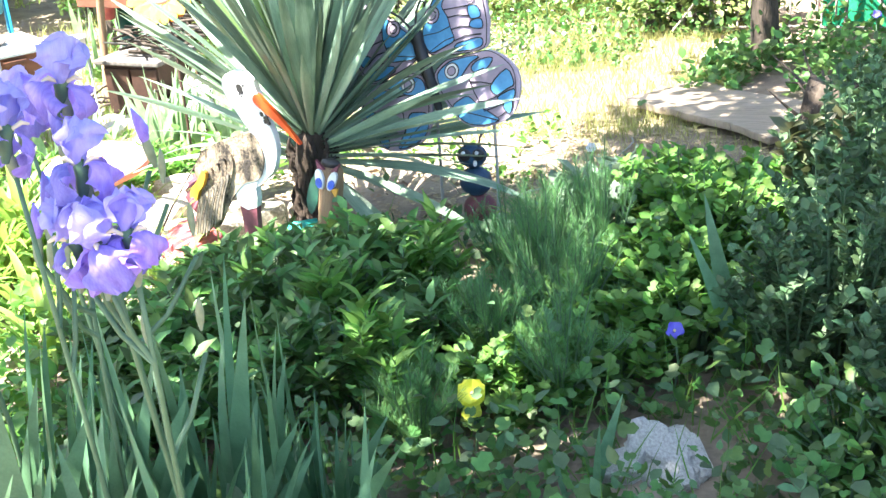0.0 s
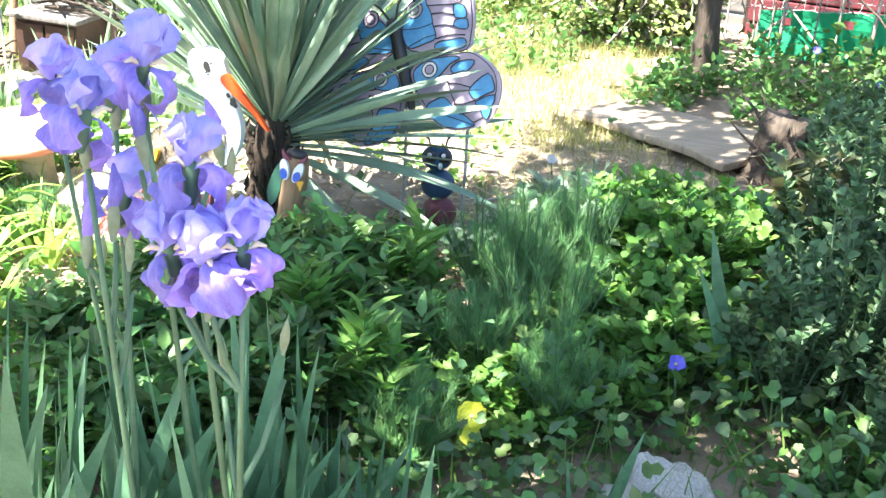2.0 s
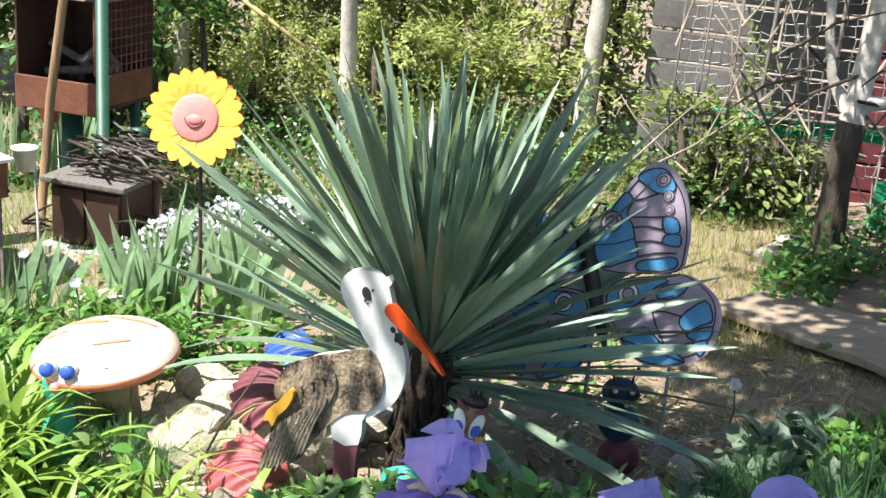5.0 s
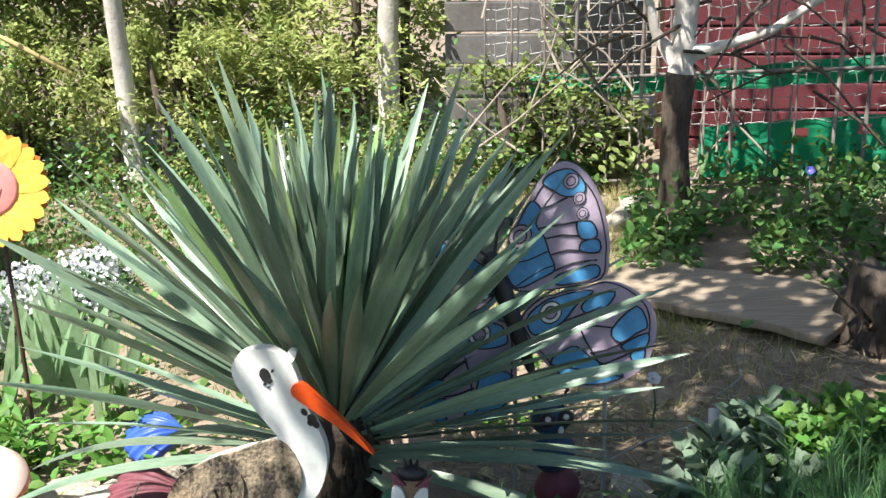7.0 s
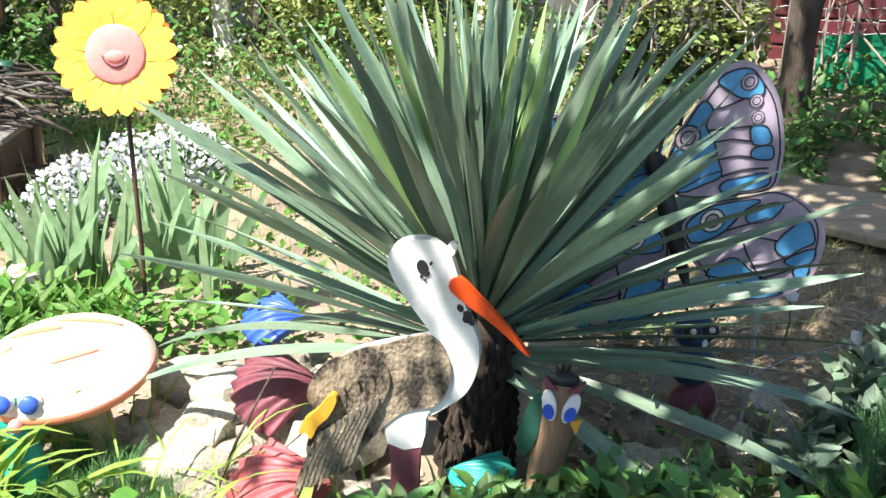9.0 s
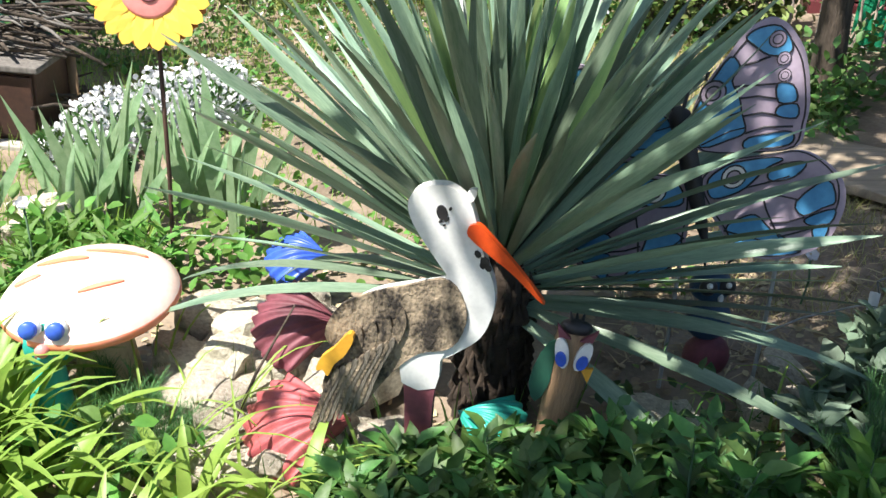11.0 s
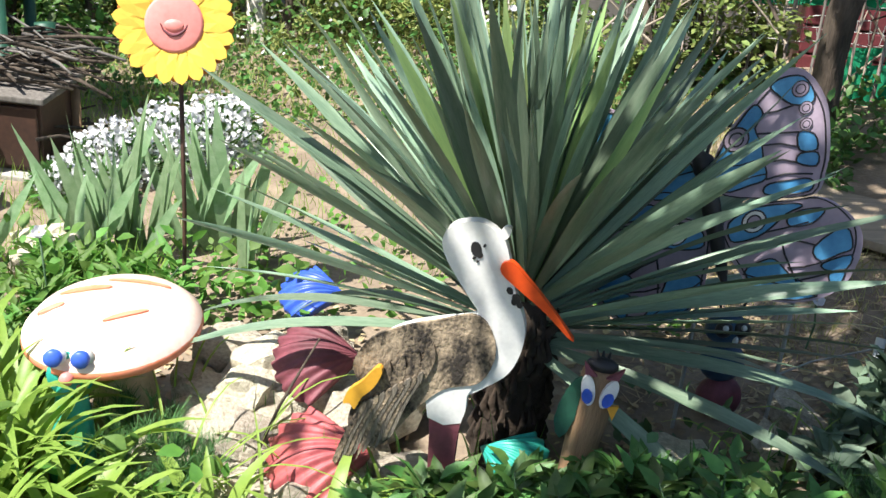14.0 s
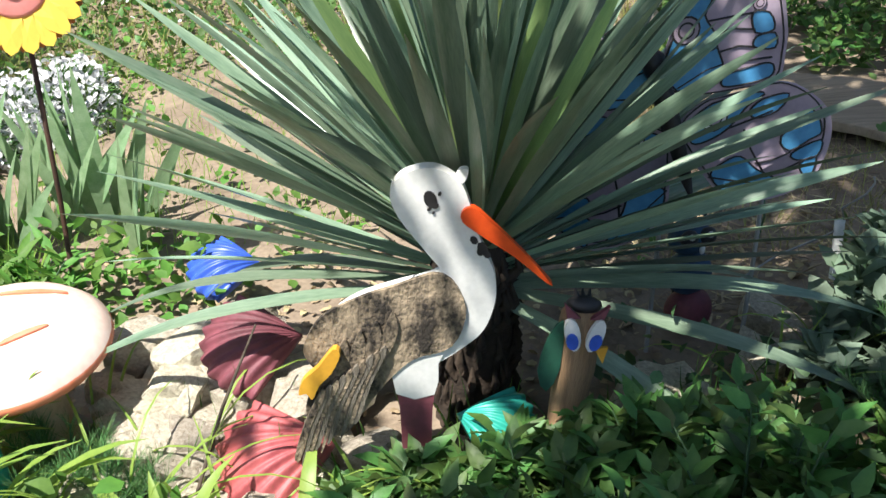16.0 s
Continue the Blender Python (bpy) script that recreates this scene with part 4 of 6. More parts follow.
def build_fence():
    fx0, fx1 = 0.15, 4.2
    A, B = Vector((fx0, 3.28, 0)), Vector((fx1, 2.62, 0))
    at = lambda u, off=0.0: A.lerp(B, u) + Vector((0.24, 0.97, 0)) * off
    f = thing("fence", Matrix.Identity(4), "garden fence of thin rods, wire lattice and green shade netting", "fence")
    n = 30
    for k in range(n):
        u = (k + rnd.uniform(-.15, .15)) / (n - 1)
        p = at(u)
        bm = bmesh.new()
        g = gz(p.x, p.y)
        r = rnd.choice((.005, .006, .009))
        tube(bm, [(p.x, p.y, g - .05), (p.x + rnd.uniform(-.01, .01), p.y, g + .6), (p.x + rnd.uniform(-.025, .025), p.y, g + 1.9)], r, 7)
        part("rod", bm, M["pole"] if k % 3 else M["grey_wood"], f, smooth=True)
    for z in (0.02, 0.50):
        bm = bmesh.new()
        tube(bm, [at(u) + Vector((0, -.012, gz(at(u).x, at(u).y) + z + .01 * math.sin(9 * u))) for u in (0, .2, .4, .6, .8, 1)], .009, 6)
        part("rail", bm, M["grey_wood"], f, smooth=True)

    def cloth(z0, z1, u0, u1, off, wave):
        nx, nz = 60, 8
        vs, fs = [], []
        for j in range(nz + 1):
            for i in range(nx + 1):
                u = u0 + (u1 - u0) * i / nx
                p = at(u, off + wave * math.sin(u * 38 + j * .5) + wave * .8 * noise.noise((u * 11, j * .4, 0)))
                vs.append((p.x, p.y, gz(p.x, p.y) + z0 + (z1 - z0) * j / nz + .015 * math.sin(u * 21) * (j / nz)))
        for j in range(nz):
            for i in range(nx):
                if rnd.random() > 0.03:
                    fs.append((j * (nx + 1) + i, j * (nx + 1) + i + 1, (j + 1) * (nx + 1) + i + 1, (j + 1) * (nx + 1) + i))
        me = bpy.data.meshes.new("netting")
        me.from_pydata(vs, [], fs)
        me.materials.append(M["net"])
        ob = new("netting", me)
        ob.parent = f
        ob["label"] = "green shade netting"
    cloth(-.06, 0.26, 0.24, 1.0, 0.06, .02)
    cloth(0.42, 0.52, 0.05, 0.95, 0.05, .015)
    cloth(0.30, 1.5, 0.66, 0.70, 0.05, .01)
    # the white square lattice
    vs, fs = [], []
    def bar(a, b, r=.0021):
        a, b = Vector(a), Vector(b)
        d = (b - a).normalized()
        s = d.cross(Vector((0, 1, 0))).normalized() * r
        t = Vector((0, r, 0))
        k = len(vs)
        for p in (a, b):
            vs.extend([p + s, p + t, p - s, p - t])
        fs.extend([(k + i, k + (i + 1) % 4, k + 4 + (i + 1) % 4, k + 4 + i) for i in range(4)])
    cell = 0.052
    nu = int((B - A).length / cell)
    for i in range(nu):
        u0, u1 = i / nu, (i + 1) / nu
        for j in range(20):
            z = 0.27 + cell * j
            p, q = at(u0, .03), at(u1, .03)
            gp, gq = gz(p.x, p.y), gz(q.x, q.y)
            w = lambda: rnd.uniform(-.009, .009)
            if rnd.random() > .12:
                bar((p.x, p.y, gp + z + w()), (q.x + w(), q.y, gq + z + w()))
            if rnd.random() > .12:
                bar((p.x + w(), p.y, gp + z), (p.x + w(), p.y, gp + z + cell))
    me = bpy.data.meshes.new("lattice")
    me.from_pydata([tuple(v) for v in vs], [], fs)
    me.materials.append(M["wire"])
    ob = new("lattice", me)
    ob.parent = f
    tagged(ob, "pale square wire lattice", kind="stuff")


build_fence()


def build_wall():
    w = thing("wall_back", Matrix.Identity(4), "dark red boarded wall behind the fence", "wall", kind="structure")
    bm = bmesh.new()
    box(bm, 1.0, 3.85, -0.2, 8.0, 4.0, 2.2)
    part("wall_core", bm, M["dark_steel"], w)
    for k in range(11):
        bm = bmesh.new()
        box(bm, 1.02, 3.80, -0.1 + .14 * k, 7.9, 3.85, 0.03 + .14 * k, 0, .008)
        part("plank", bm, M["redwall"], w)
    bm = bmesh.new()
    box(bm, 0.2, 3.65, 1.46, 8.2, 4.5, 1.9, 0, .02)
    part("roof_edge", bm, M["greywall"], w, "grey roof edge")
    w2 = thing("wall_grey", Matrix.Identity(4), "grey boarded shed wall behind the fence", "wall", kind="structure")
    for k in range(9):
        bm = bmesh.new()
        box(bm, -0.1, 4.05, 0.0 + .17 * k, 0.98, 4.1, 0.155 + .17 * k, 0, .008)
        part("plank", bm, M["greywall"], w2)


build_wall()


# ---- outdoor kitchen ----
def build_table():
    m = pose(-2.035, 1.196, 0, 0, 0, 67.5)
    g = gz(-2.3, .95)
    t = thing("brazier_table", m @ Matrix.Translation((0, 0, g)), "rusty steel brazier table with a pale sheet top", "brazier")
    H = 0.365 - g
    bm = bmesh.new()
    W, D = 0.86, 0.43
    box(bm, -W, 0, H - .15, 0, .012, H - .012, 0, .003)
    box(bm, -W, D - .012, H - .15, 0, D, H - .012, 0, .003)
    box(bm, -W, .013, H - .15, -W + .012, D - .013, H - .012, 0, .003)
    box(bm, -.012, .013, H - .15, 0, D - .013, H - .012, 0, .003)
    box(bm, -W + .013, .013, H - .15, -.013, D - .013, H - .14)
    part("box", bm, M["rust"], t, "rusty steel trough")
    bm = bmesh.new()
    box(bm, -W - .02, -.02, H - .008, .02, D + .02, H + .006, 0, .003)
    part("sheet_top", bm, M["whitetop"], t, "pale sheet top")
    for k in range(12):
        bm = bmesh.new()
        lathe(bm, [(.006, 0), (.006, .003), (.001, .004)], 8, 0, pose(-W + .06 + .08 * k, -.0005, H - .125, 90, 0, 0))
        part("vent_hole", bm, M["black"], t)
    for x in (-.26, -.62):
        bm = bmesh.new()
        box(bm, x, -.03, H - .045, x + .11, -.001, H - .025, 0, .004)
        part("handle", bm, M["rust"], t)
    for x, y in ((-.03, .03), (-W + .03, .03), (-.03, D - .03), (-W + .03, D - .03)):
        bm = bmesh.new()
        tube(bm, [(x, y, -.06), (x, y, H - .14)], .014, 8)
        part("leg", bm, M["pole"] if x > -.5 else M["green_paint"], t, smooth=True)
    for x, y, r, mt, lab in ((-.22, .25, .085, "greywall", "blue-grey plate on the table"), (-.33, .16, .05, "white", "white plate on the table"), (-.82, .18, .075, "grey_rock", "grey pot lid lying on the table")):
        bm = bmesh.new()
        lathe(bm, [(r * .6, 0), (r, .012), (r * 1.02, .018), (r * .7, .01), (.001, .008)], 22)
        ob = part("plate", bm, M[mt], m=m @ Matrix.Translation((x, y, 0.372)), smooth=True)
        tagged(ob, lab, "plate", "dishes on the table")


def build_barrel():
    m = pose(-2.83, 1.07, 0, 0, 0, 46)
    g = gz(-2.83, 1.07)
    b = thing("barrel_smoker", m @ Matrix.Translation((0, 0, g)), "grey steel barrel smoker lying on a stand", "smoker")
    z = 0.60 - g
    bm = bmesh.new()
    lathe(bm, [(.02, -.255), (.12, -.245), (.143, -.22), (.146, -.12), (.15, -.115), (.146, -.11), (.146, .11), (.15, .115), (.146, .12), (.143, .22), (.12, .245), (.02, .255)], 30, 0, pose(0, 0, z, 0, 90, 0))
    part("barrel", bm, M["barrel"], b, "grey scorched barrel", smooth=True)
    bm = bmesh.new()
    tube(bm, [(.02, -.14, z - .02), (.02, -.18, z - .02), (.05, -.18, z - .02)], .01, 8)
    part("handle", bm, M["rust"], b, smooth=True)
    bm = bmesh.new()
    tube(bm, [(-.12, .05, z + .13), (-.12, .05, z + .26)], .035, 14)
    part("chimney", bm, M["black"], b, smooth=True)
    bm = bmesh.new()
    box(bm, -.17, -.13, z - .26, .2, .12, z - .142, 0, .008)
    part("white_box", bm, M["whitetop"], b, "white firebox below the barrel")
    for x in (-.15, .18):
        for y in (-.10, .10):
            bm = bmesh.new()
            tube(bm, [(x, y, -.04), (x, y, z - .255)], .013, 8)
            part("leg", bm, M["pole"], b, smooth=True)


def build_bucket():
    x, y = -2.77, 1.5
    b = thing("bucket", Matrix.Translation((x, y, 0.42)), "turquoise plastic bucket hung on a post", "bucket")
    bm = bmesh.new()
    lathe(bm, [(.001, 0), (.068, 0), (.072, .005), (.095, .17), (.102, .172), (.102, .185), (.094, .185), (.068, .01), (.001, .008)], 26)
    part("pail", bm, M["bucket"], b, smooth=True)
    bm = bmesh.new()
    plate(bm, [(0, .0), (.022, .02), (.026, .038), (.012, .046), (0, .036), (-.012, .046), (-.026, .038), (-.022, .02)], -.1, -.086, 0, 2, Matrix.Translation((0.02, 0, .07)))
    part("heart", bm, M["red"], b, "red heart decal")
    bm = bmesh.new()
    tube(bm, [(-.1, 0, .17), (-.07, 0, .24), (0, 0, .27), (.07, 0, .24), (.1, 0, .17)], .003, 6)
    part("bail", bm, M["wire"], b, smooth=True)
    stick("post", [(x, y + .12, gz(x, y) - .05), (x, y + .12, 0.75)], .014, "bucket", "thin blue post behind the bucket", "post")
    tagged(part("bracket", tube(bmesh.new(), [(x, y + .13, .685), (x, y, .69)], .006, 6), M["wire"]), "small wire bracket on the post", "bracket")


def build_grill():
    x, y = -2.47, 2.29
    g = gz(x, y)
    m = pose(x, y, g, 0, 0, 2)
    t = thing("hooded_grill", m, "dark brown hooded steel grill standing on green posts", "grill")
    z0 = 0.37 - g
    W, D, H = 0.44, 0.46, 0.50
    def panel(name, label, mat, *bx):
        bm = bmesh.new()
        box(bm, *bx, 0, .004)
        return part(name, bm, mat, t, label)
    panel("floor_plate", "", M["dark_steel"], -W / 2, -D / 2, z0, W / 2, D / 2, z0 + .015)
    panel("front_lip", "rust-brown front plate", M["rust"], -W / 2, -D / 2 - .015, z0 - .02, W / 2, -D / 2 - .001, z0 + .13)
    panel("back_panel", "", M["dark_steel"], -W / 2, D / 2 - .012, z0 + .016, W / 2, D / 2, z0 + H)
    panel("side_panel", "", M["dark_steel"], -W / 2 - .001, -D / 2, z0 + .016, -W / 2 + .012, D / 2 - .013, z0 + H)
    panel("side_panel", "rust-brown lower side", M["rust"], W / 2 - .012, -D / 2, z0 + .016, W / 2, D / 2 - .013, z0 + .16)
    panel("post", "", M["rust"], W / 2 - .03, -D / 2, z0 + .161, W / 2, -D / 2 + .06, z0 + H)
    for k in range(9):
        bm = bmesh.new()
        tube(bm, [(W / 2 - .004, -D / 2 + .06 + k * .042, z0 + .16), (W / 2 - .004, -D / 2 + .06 + k * .042, z0 + H)], .003, 5)
        part("mesh_bar", bm, M["rust"], t)
    for k in range(7):
        bm = bmesh.new()
        tube(bm, [(W / 2 - .001, -D / 2 + .06, z0 + .2 + k * .042), (W / 2 - .001, D / 2 - .02, z0 + .2 + k * .042)], .003, 5)
        part("mesh_bar", bm, M["rust"], t)
    bm = bmesh.new()
    vs = [bm.verts.new(v) for v in ((-W / 2 - .03, -D / 2 - .03, z0 + H), (W / 2 + .03, -D / 2 - .03, z0 + H), (W / 2 + .03, D / 2 + .03, z0 + H), (-W / 2 - .03, D / 2 + .03, z0 + H),
                                   (-.1, -.09, z0 + H + .20), (.1, -.09, z0 + H + .20), (.1, .09, z0 + H + .20), (-.1, .09, z0 + H + .20))]
    for q in ((0, 1, 5, 4), (1, 2, 6, 5), (2, 3, 7, 6), (3, 0, 4, 7), (4, 5, 6, 7), (3, 2, 1, 0)):
        bm.faces.new([vs[i] for i in q])
    part("hood", bm, M["dark_steel"], t, "pyramid hood")
    bm = bmesh.new()
    tube(bm, [(0, 0, z0 + H + .19), (0, 0, z0 + H + .9)], .07, 16)
    part("flue", bm, M["black"], t, smooth=True)
    for dx, dy in ((-.05, -.05), (.2, .1)):
        bm = bmesh.new()
        tube(bm, [(dx, dy, -.05), (dx, dy, z0)], .05 if dx < 0 else .025, 14)
        part("post", bm, M["green_paint"], t, smooth=True)
    bm = bmesh.new()
    tube(bm, [(W / 2 + .05, -D / 2 - .05, -.05), (W / 2 + .05, -D / 2 - .05, z0 + H + .5)], .028, 12)
    part("post", bm, M["green_paint"], t, smooth=True)
    for k in range(9):
        bm = bmesh.new()
        a = rnd.uniform(-.6, .6)
        tube(bm, [(rnd.uniform(-.2, .2), rnd.uniform(-.1, .1), z0 + .04 + .02 * k), (rnd.uniform(-.2, .2), rnd.uniform(-.15, .1), z0 + .05 + .03 * k)], .02, 8)
        tagged(part("firewood_stick", bm, M["grey_wood"], smooth=True, m=m), "dark grey firewood stick lying in the grill", "firewood", "firewood in the grill")


def build_wood_cabinet():
    x, y = -2.03, 1.80
    g = gz(x, y)
    m = pose(x, y, g, 0, 0, 4)
    t = thing("firewood_cabinet", m, "low dark brown cabinet with firewood and twigs heaped on top", "cabinet")
    H = 0.30
    for nm, lab, mt, bx in (("body", "dark brown body", "dark_steel", (-.17, -.14, 0.03, .17, .2, H)), ("door", "dark brown door", "dark_steel", (-.16, -.157, .05, -.006, -.142, H - .02)), ("door", "dark brown door", "dark_steel", (.006, -.157, .05, .16, -.142, H - .02)), ("top", "grey worn top board", "grey_wood", (-.2, -.18, H + .001, .2, .22, H + .025)), ("base", "", "grey_rock", (-.2, -.2, -.06, .22, .25, .028))):
        bm = bmesh.new()
        box(bm, *bx, 0, .006)
        part(nm, bm, M[mt], t, lab)
    for k in range(60):
        a = rnd.uniform(-1.4, 1.4)
        c = Vector((rnd.uniform(-.08, .24), rnd.uniform(-.1, .3), H + .04 + rnd.uniform(0, .13)))
        d = Vector((math.cos(a), math.sin(a) * .7, rnd.uniform(-.25, .12))) * rnd.uniform(.08, .24)
        bm = bmesh.new()
        r = rnd.uniform(.003, .010)
        tube(bm, [c - d, c + d * .2 + Vector((0, 0, .01)), c + d], [r, r * .9, r * .6], 7)
        tagged(part("firewood_stick", bm, M["bark"] if k % 4 else M["grey_wood"], m=m, smooth=True), "dry grey firewood stick heaped on the cabinet", "firewood", "firewood on the cabinet")


build_table()
build_barrel()
build_bucket()
build_grill()
build_wood_cabinet()
for x, y, z, mt, lab in ((-1.90, .68, .42, "iris", "small violet flowerpot hung on a wire"), (-2.2, 1.5, .28, "white", "small white pot hung on a wire"), (-2.62, 2.2, .30, "red", "bright pink pot below the grill")):
    bm = bmesh.new()
    lathe(bm, [(.001, 0), (.035, 0), (.05, .09), (.055, .09), (.055, .1), (.046, .1), (.03, .01), (.001, .008)], 20)
    tagged(part("flowerpot", bm, M[mt], m=Matrix.Translation((x, y, z - .05)), smooth=True), lab, "flowerpot")
    tagged(part("pot_stake", tube(bmesh.new(), [(x + .01, y + .058, gz(x, y) - .04), (x, y + .058, z + .05)], .005, 6), M["wire"], smooth=True), "thin stake that carries a flowerpot", "stake")


def build_birdhouse():
    tip = Vector((-3.3, 3.0, 0.78))
    bm = bmesh.new()
    ball(bm, tip, .055, 0, 3)
    tube(bm, [tip + Vector((-.05, 0, .0)), tip + Vector((-.22, 0, .01))], [.018, .004], 8, 1)
    tube(bm, [tip + Vector((.04, 0, 0)), tip + Vector((.10, 0, -.1)), tip + Vector((.10, 0, -.35)), tip + Vector((.08, .05, gz(-3.3, 3) - tip.z))], .014, 8, 1)
    plate(bm, [(-.12, -.40), (.12, -.42), (.05, -.28), (-.02, -.26)], -.02, .02, 1, 2, Matrix.Translation(tip))
    tagged(new("heron_figure", mesh_of(bm, "heron_figure", [M["bucket"], M["white"]], False)), "small blue-headed bird figure with a long pale beak", "garden ornament")


build_birdhouse()


# ---- garden heap ----
stick("wrapped_post", [(-1.98, 2.02, gz(-1.98, 2.02) - .05), (-2.0, 2.03, .1), (-2.02, 2.05, .34)], [.045, .042, .04], "green_paint", "post wrapped in dark green netting", "post")
stick("short_stake", [(-1.86, 1.95, gz(-1.86, 1.95) - .03), (-1.86, 1.95, .14)], [.02, .02], "wood", "short brown wooden stake", "stake")
for k in range(26):
    a = rnd.uniform(0, 3.14)
    x, y = rnd.uniform(-2.35, -1.75), rnd.uniform(1.6, 2.1)
    d = Vector((math.cos(a), math.sin(a) * .5, rnd.uniform(-.2, .5))) * rnd.uniform(.08, .22)
    c = Vector((x, y, gz(x, y) + .05 + rnd.uniform(0, .12)))
    stick("dead_branch", [c - d, c + Vector((0, 0, .015)), c + d], [.007, .006, .003], "bark", "dry dark branch on a garden heap", "branch", "branches on the heap")
bm = bmesh.new()
tube(bm, [(1.46, 1.33, gz(1.46, 1.33) - .03), (1.465, 1.33, .16), (1.47, 1.33, .22), (1.45, 1.34, .28), (1.455, 1.345, .33), (1.46, 1.35, .37)], [.13, .118, .11, .105, .09, .075], 26)
for v in bm.verts:
    v.co += Vector((v.co.x - 1.46, v.co.y - 1.335, .25 * (v.co.z - .2))) * (.55 * noise.noise(v.co * 22) + .3 * noise.noise(v.co * 55))
tagged(part("stump", bm, M["bark"]), "dark weathered ragged stump beside the board", "stump")
for k in range(16):
    a = rnd.uniform(0, 6.28)
    c = Vector((1.46 + .10 * math.cos(a), 1.33 + .10 * math.sin(a), rnd.uniform(.18, .36)))
    stick("dead_branch", [c, c + Vector((math.cos(a) * .06, math.sin(a) * .06, .05)), c + Vector((math.cos(a) * .13, math.sin(a) * .13, rnd.uniform(.0, .12)))], [.007, .005, .002], "bark", "dry dark shoot on the stump", "branch", "shoots on the stump")


# ---- irises ----
def petal_mesh(name, kind, mat, ph):
    """A ruffled petal: narrow claw, broad blade, bent along its length."""
    bm = bmesh.new()
    nu, nv = 11, 16
    g, y, z = [], 0.004, 0.0
    L = 0.088 if kind == "up" else 0.098
    for j in range(nv):
        t = j / (nv - 1)
        s = max(0.0, min(1.0, (t - .12) / .45))
        s = s * s * (3 - 2 * s)
        end = math.sqrt(max(0.0, 1 - max(0.0, (t - .70) / .31) ** 2))
        w = 0.007 + (0.031 if kind == "up" else 0.030) * s * end
        if kind == "up":
            a = radians(48 + 105 * t + 10 * math.sin(6 * t + ph))
        else:
            a = radians(34 - 140 * min(1.0, t * 1.45) ** 1.1 + 10 * math.sin(5 * t + ph))
        if j:
            y += math.cos(a) * L / (nv - 1)
            z += math.sin(a) * L / (nv - 1)
        ny, nz = -math.sin(a), math.cos(a)
        row = []
        for i in range(nu):
            u = 2 * i / (nu - 1) - 1
            ruf = 0.011 * s * u * u * math.sin(13 * t + 2.5 * u + ph) + 0.0045 * s * math.sin(6 * u + 8 * t + ph)
            cup = (0.62 if kind == "up" else -0.30) * w * u * u
            k = ruf + cup
            row.append(bm.verts.new((u * w * (1 + .12 * math.sin(14 * t + ph * 2 + u)) + .004 * math.sin(4 * t + ph), y + ny * k, z + nz * k)))
        g.append(row)
    for r0, r1 in zip(g, g[1:]):
        for i in range(nu - 1):
            bm.faces.new((r0[i], r0[i + 1], r1[i + 1], r1[i]))
    return mesh_of(bm, name, mat, True)


PUS = [petal_mesh("standard_petal", "up", M["iris"], p) for p in (0.0, 1.7, 3.9, 5.0)]
PFS = [petal_mesh("fall_petal", "fall", M["iris_dark"], p) for p in (0.4, 2.2, 3.4, 5.5)]
_b = bmesh.new()
tube(_b, [(0, .008, .004), (0, .024, .016), (0, .036, .014)], [.003, .0045, .002], 6)
BEARD = mesh_of(_b, "beard", M["beard"])
_b = bmesh.new()
lathe(_b, [(.006, -.05), (.011, -.035), (.010, -.015), (.013, .0), (.009, .01), (.001, .014)], 10)
TUBE = mesh_of(_b, "flower", M["stem"])
_b = bmesh.new()
lathe(_b, [(.004, -.02), (.011, 0), (.014, .025), (.010, .05), (.002, .078)], 12)
for _v in _b.verts:
    _v.co.x += .004 * math.sin(_v.co.z * 60)
BUD = mesh_of(_b, "bud", M["iris_dark"])
_b = bmesh.new()
lathe(_b, [(.005, -.03), (.013, 0), (.0145, .025), (.009, .05), (.002, .066)], 12)
SHEATH = mesh_of(_b, "sheath", M["sheath"])


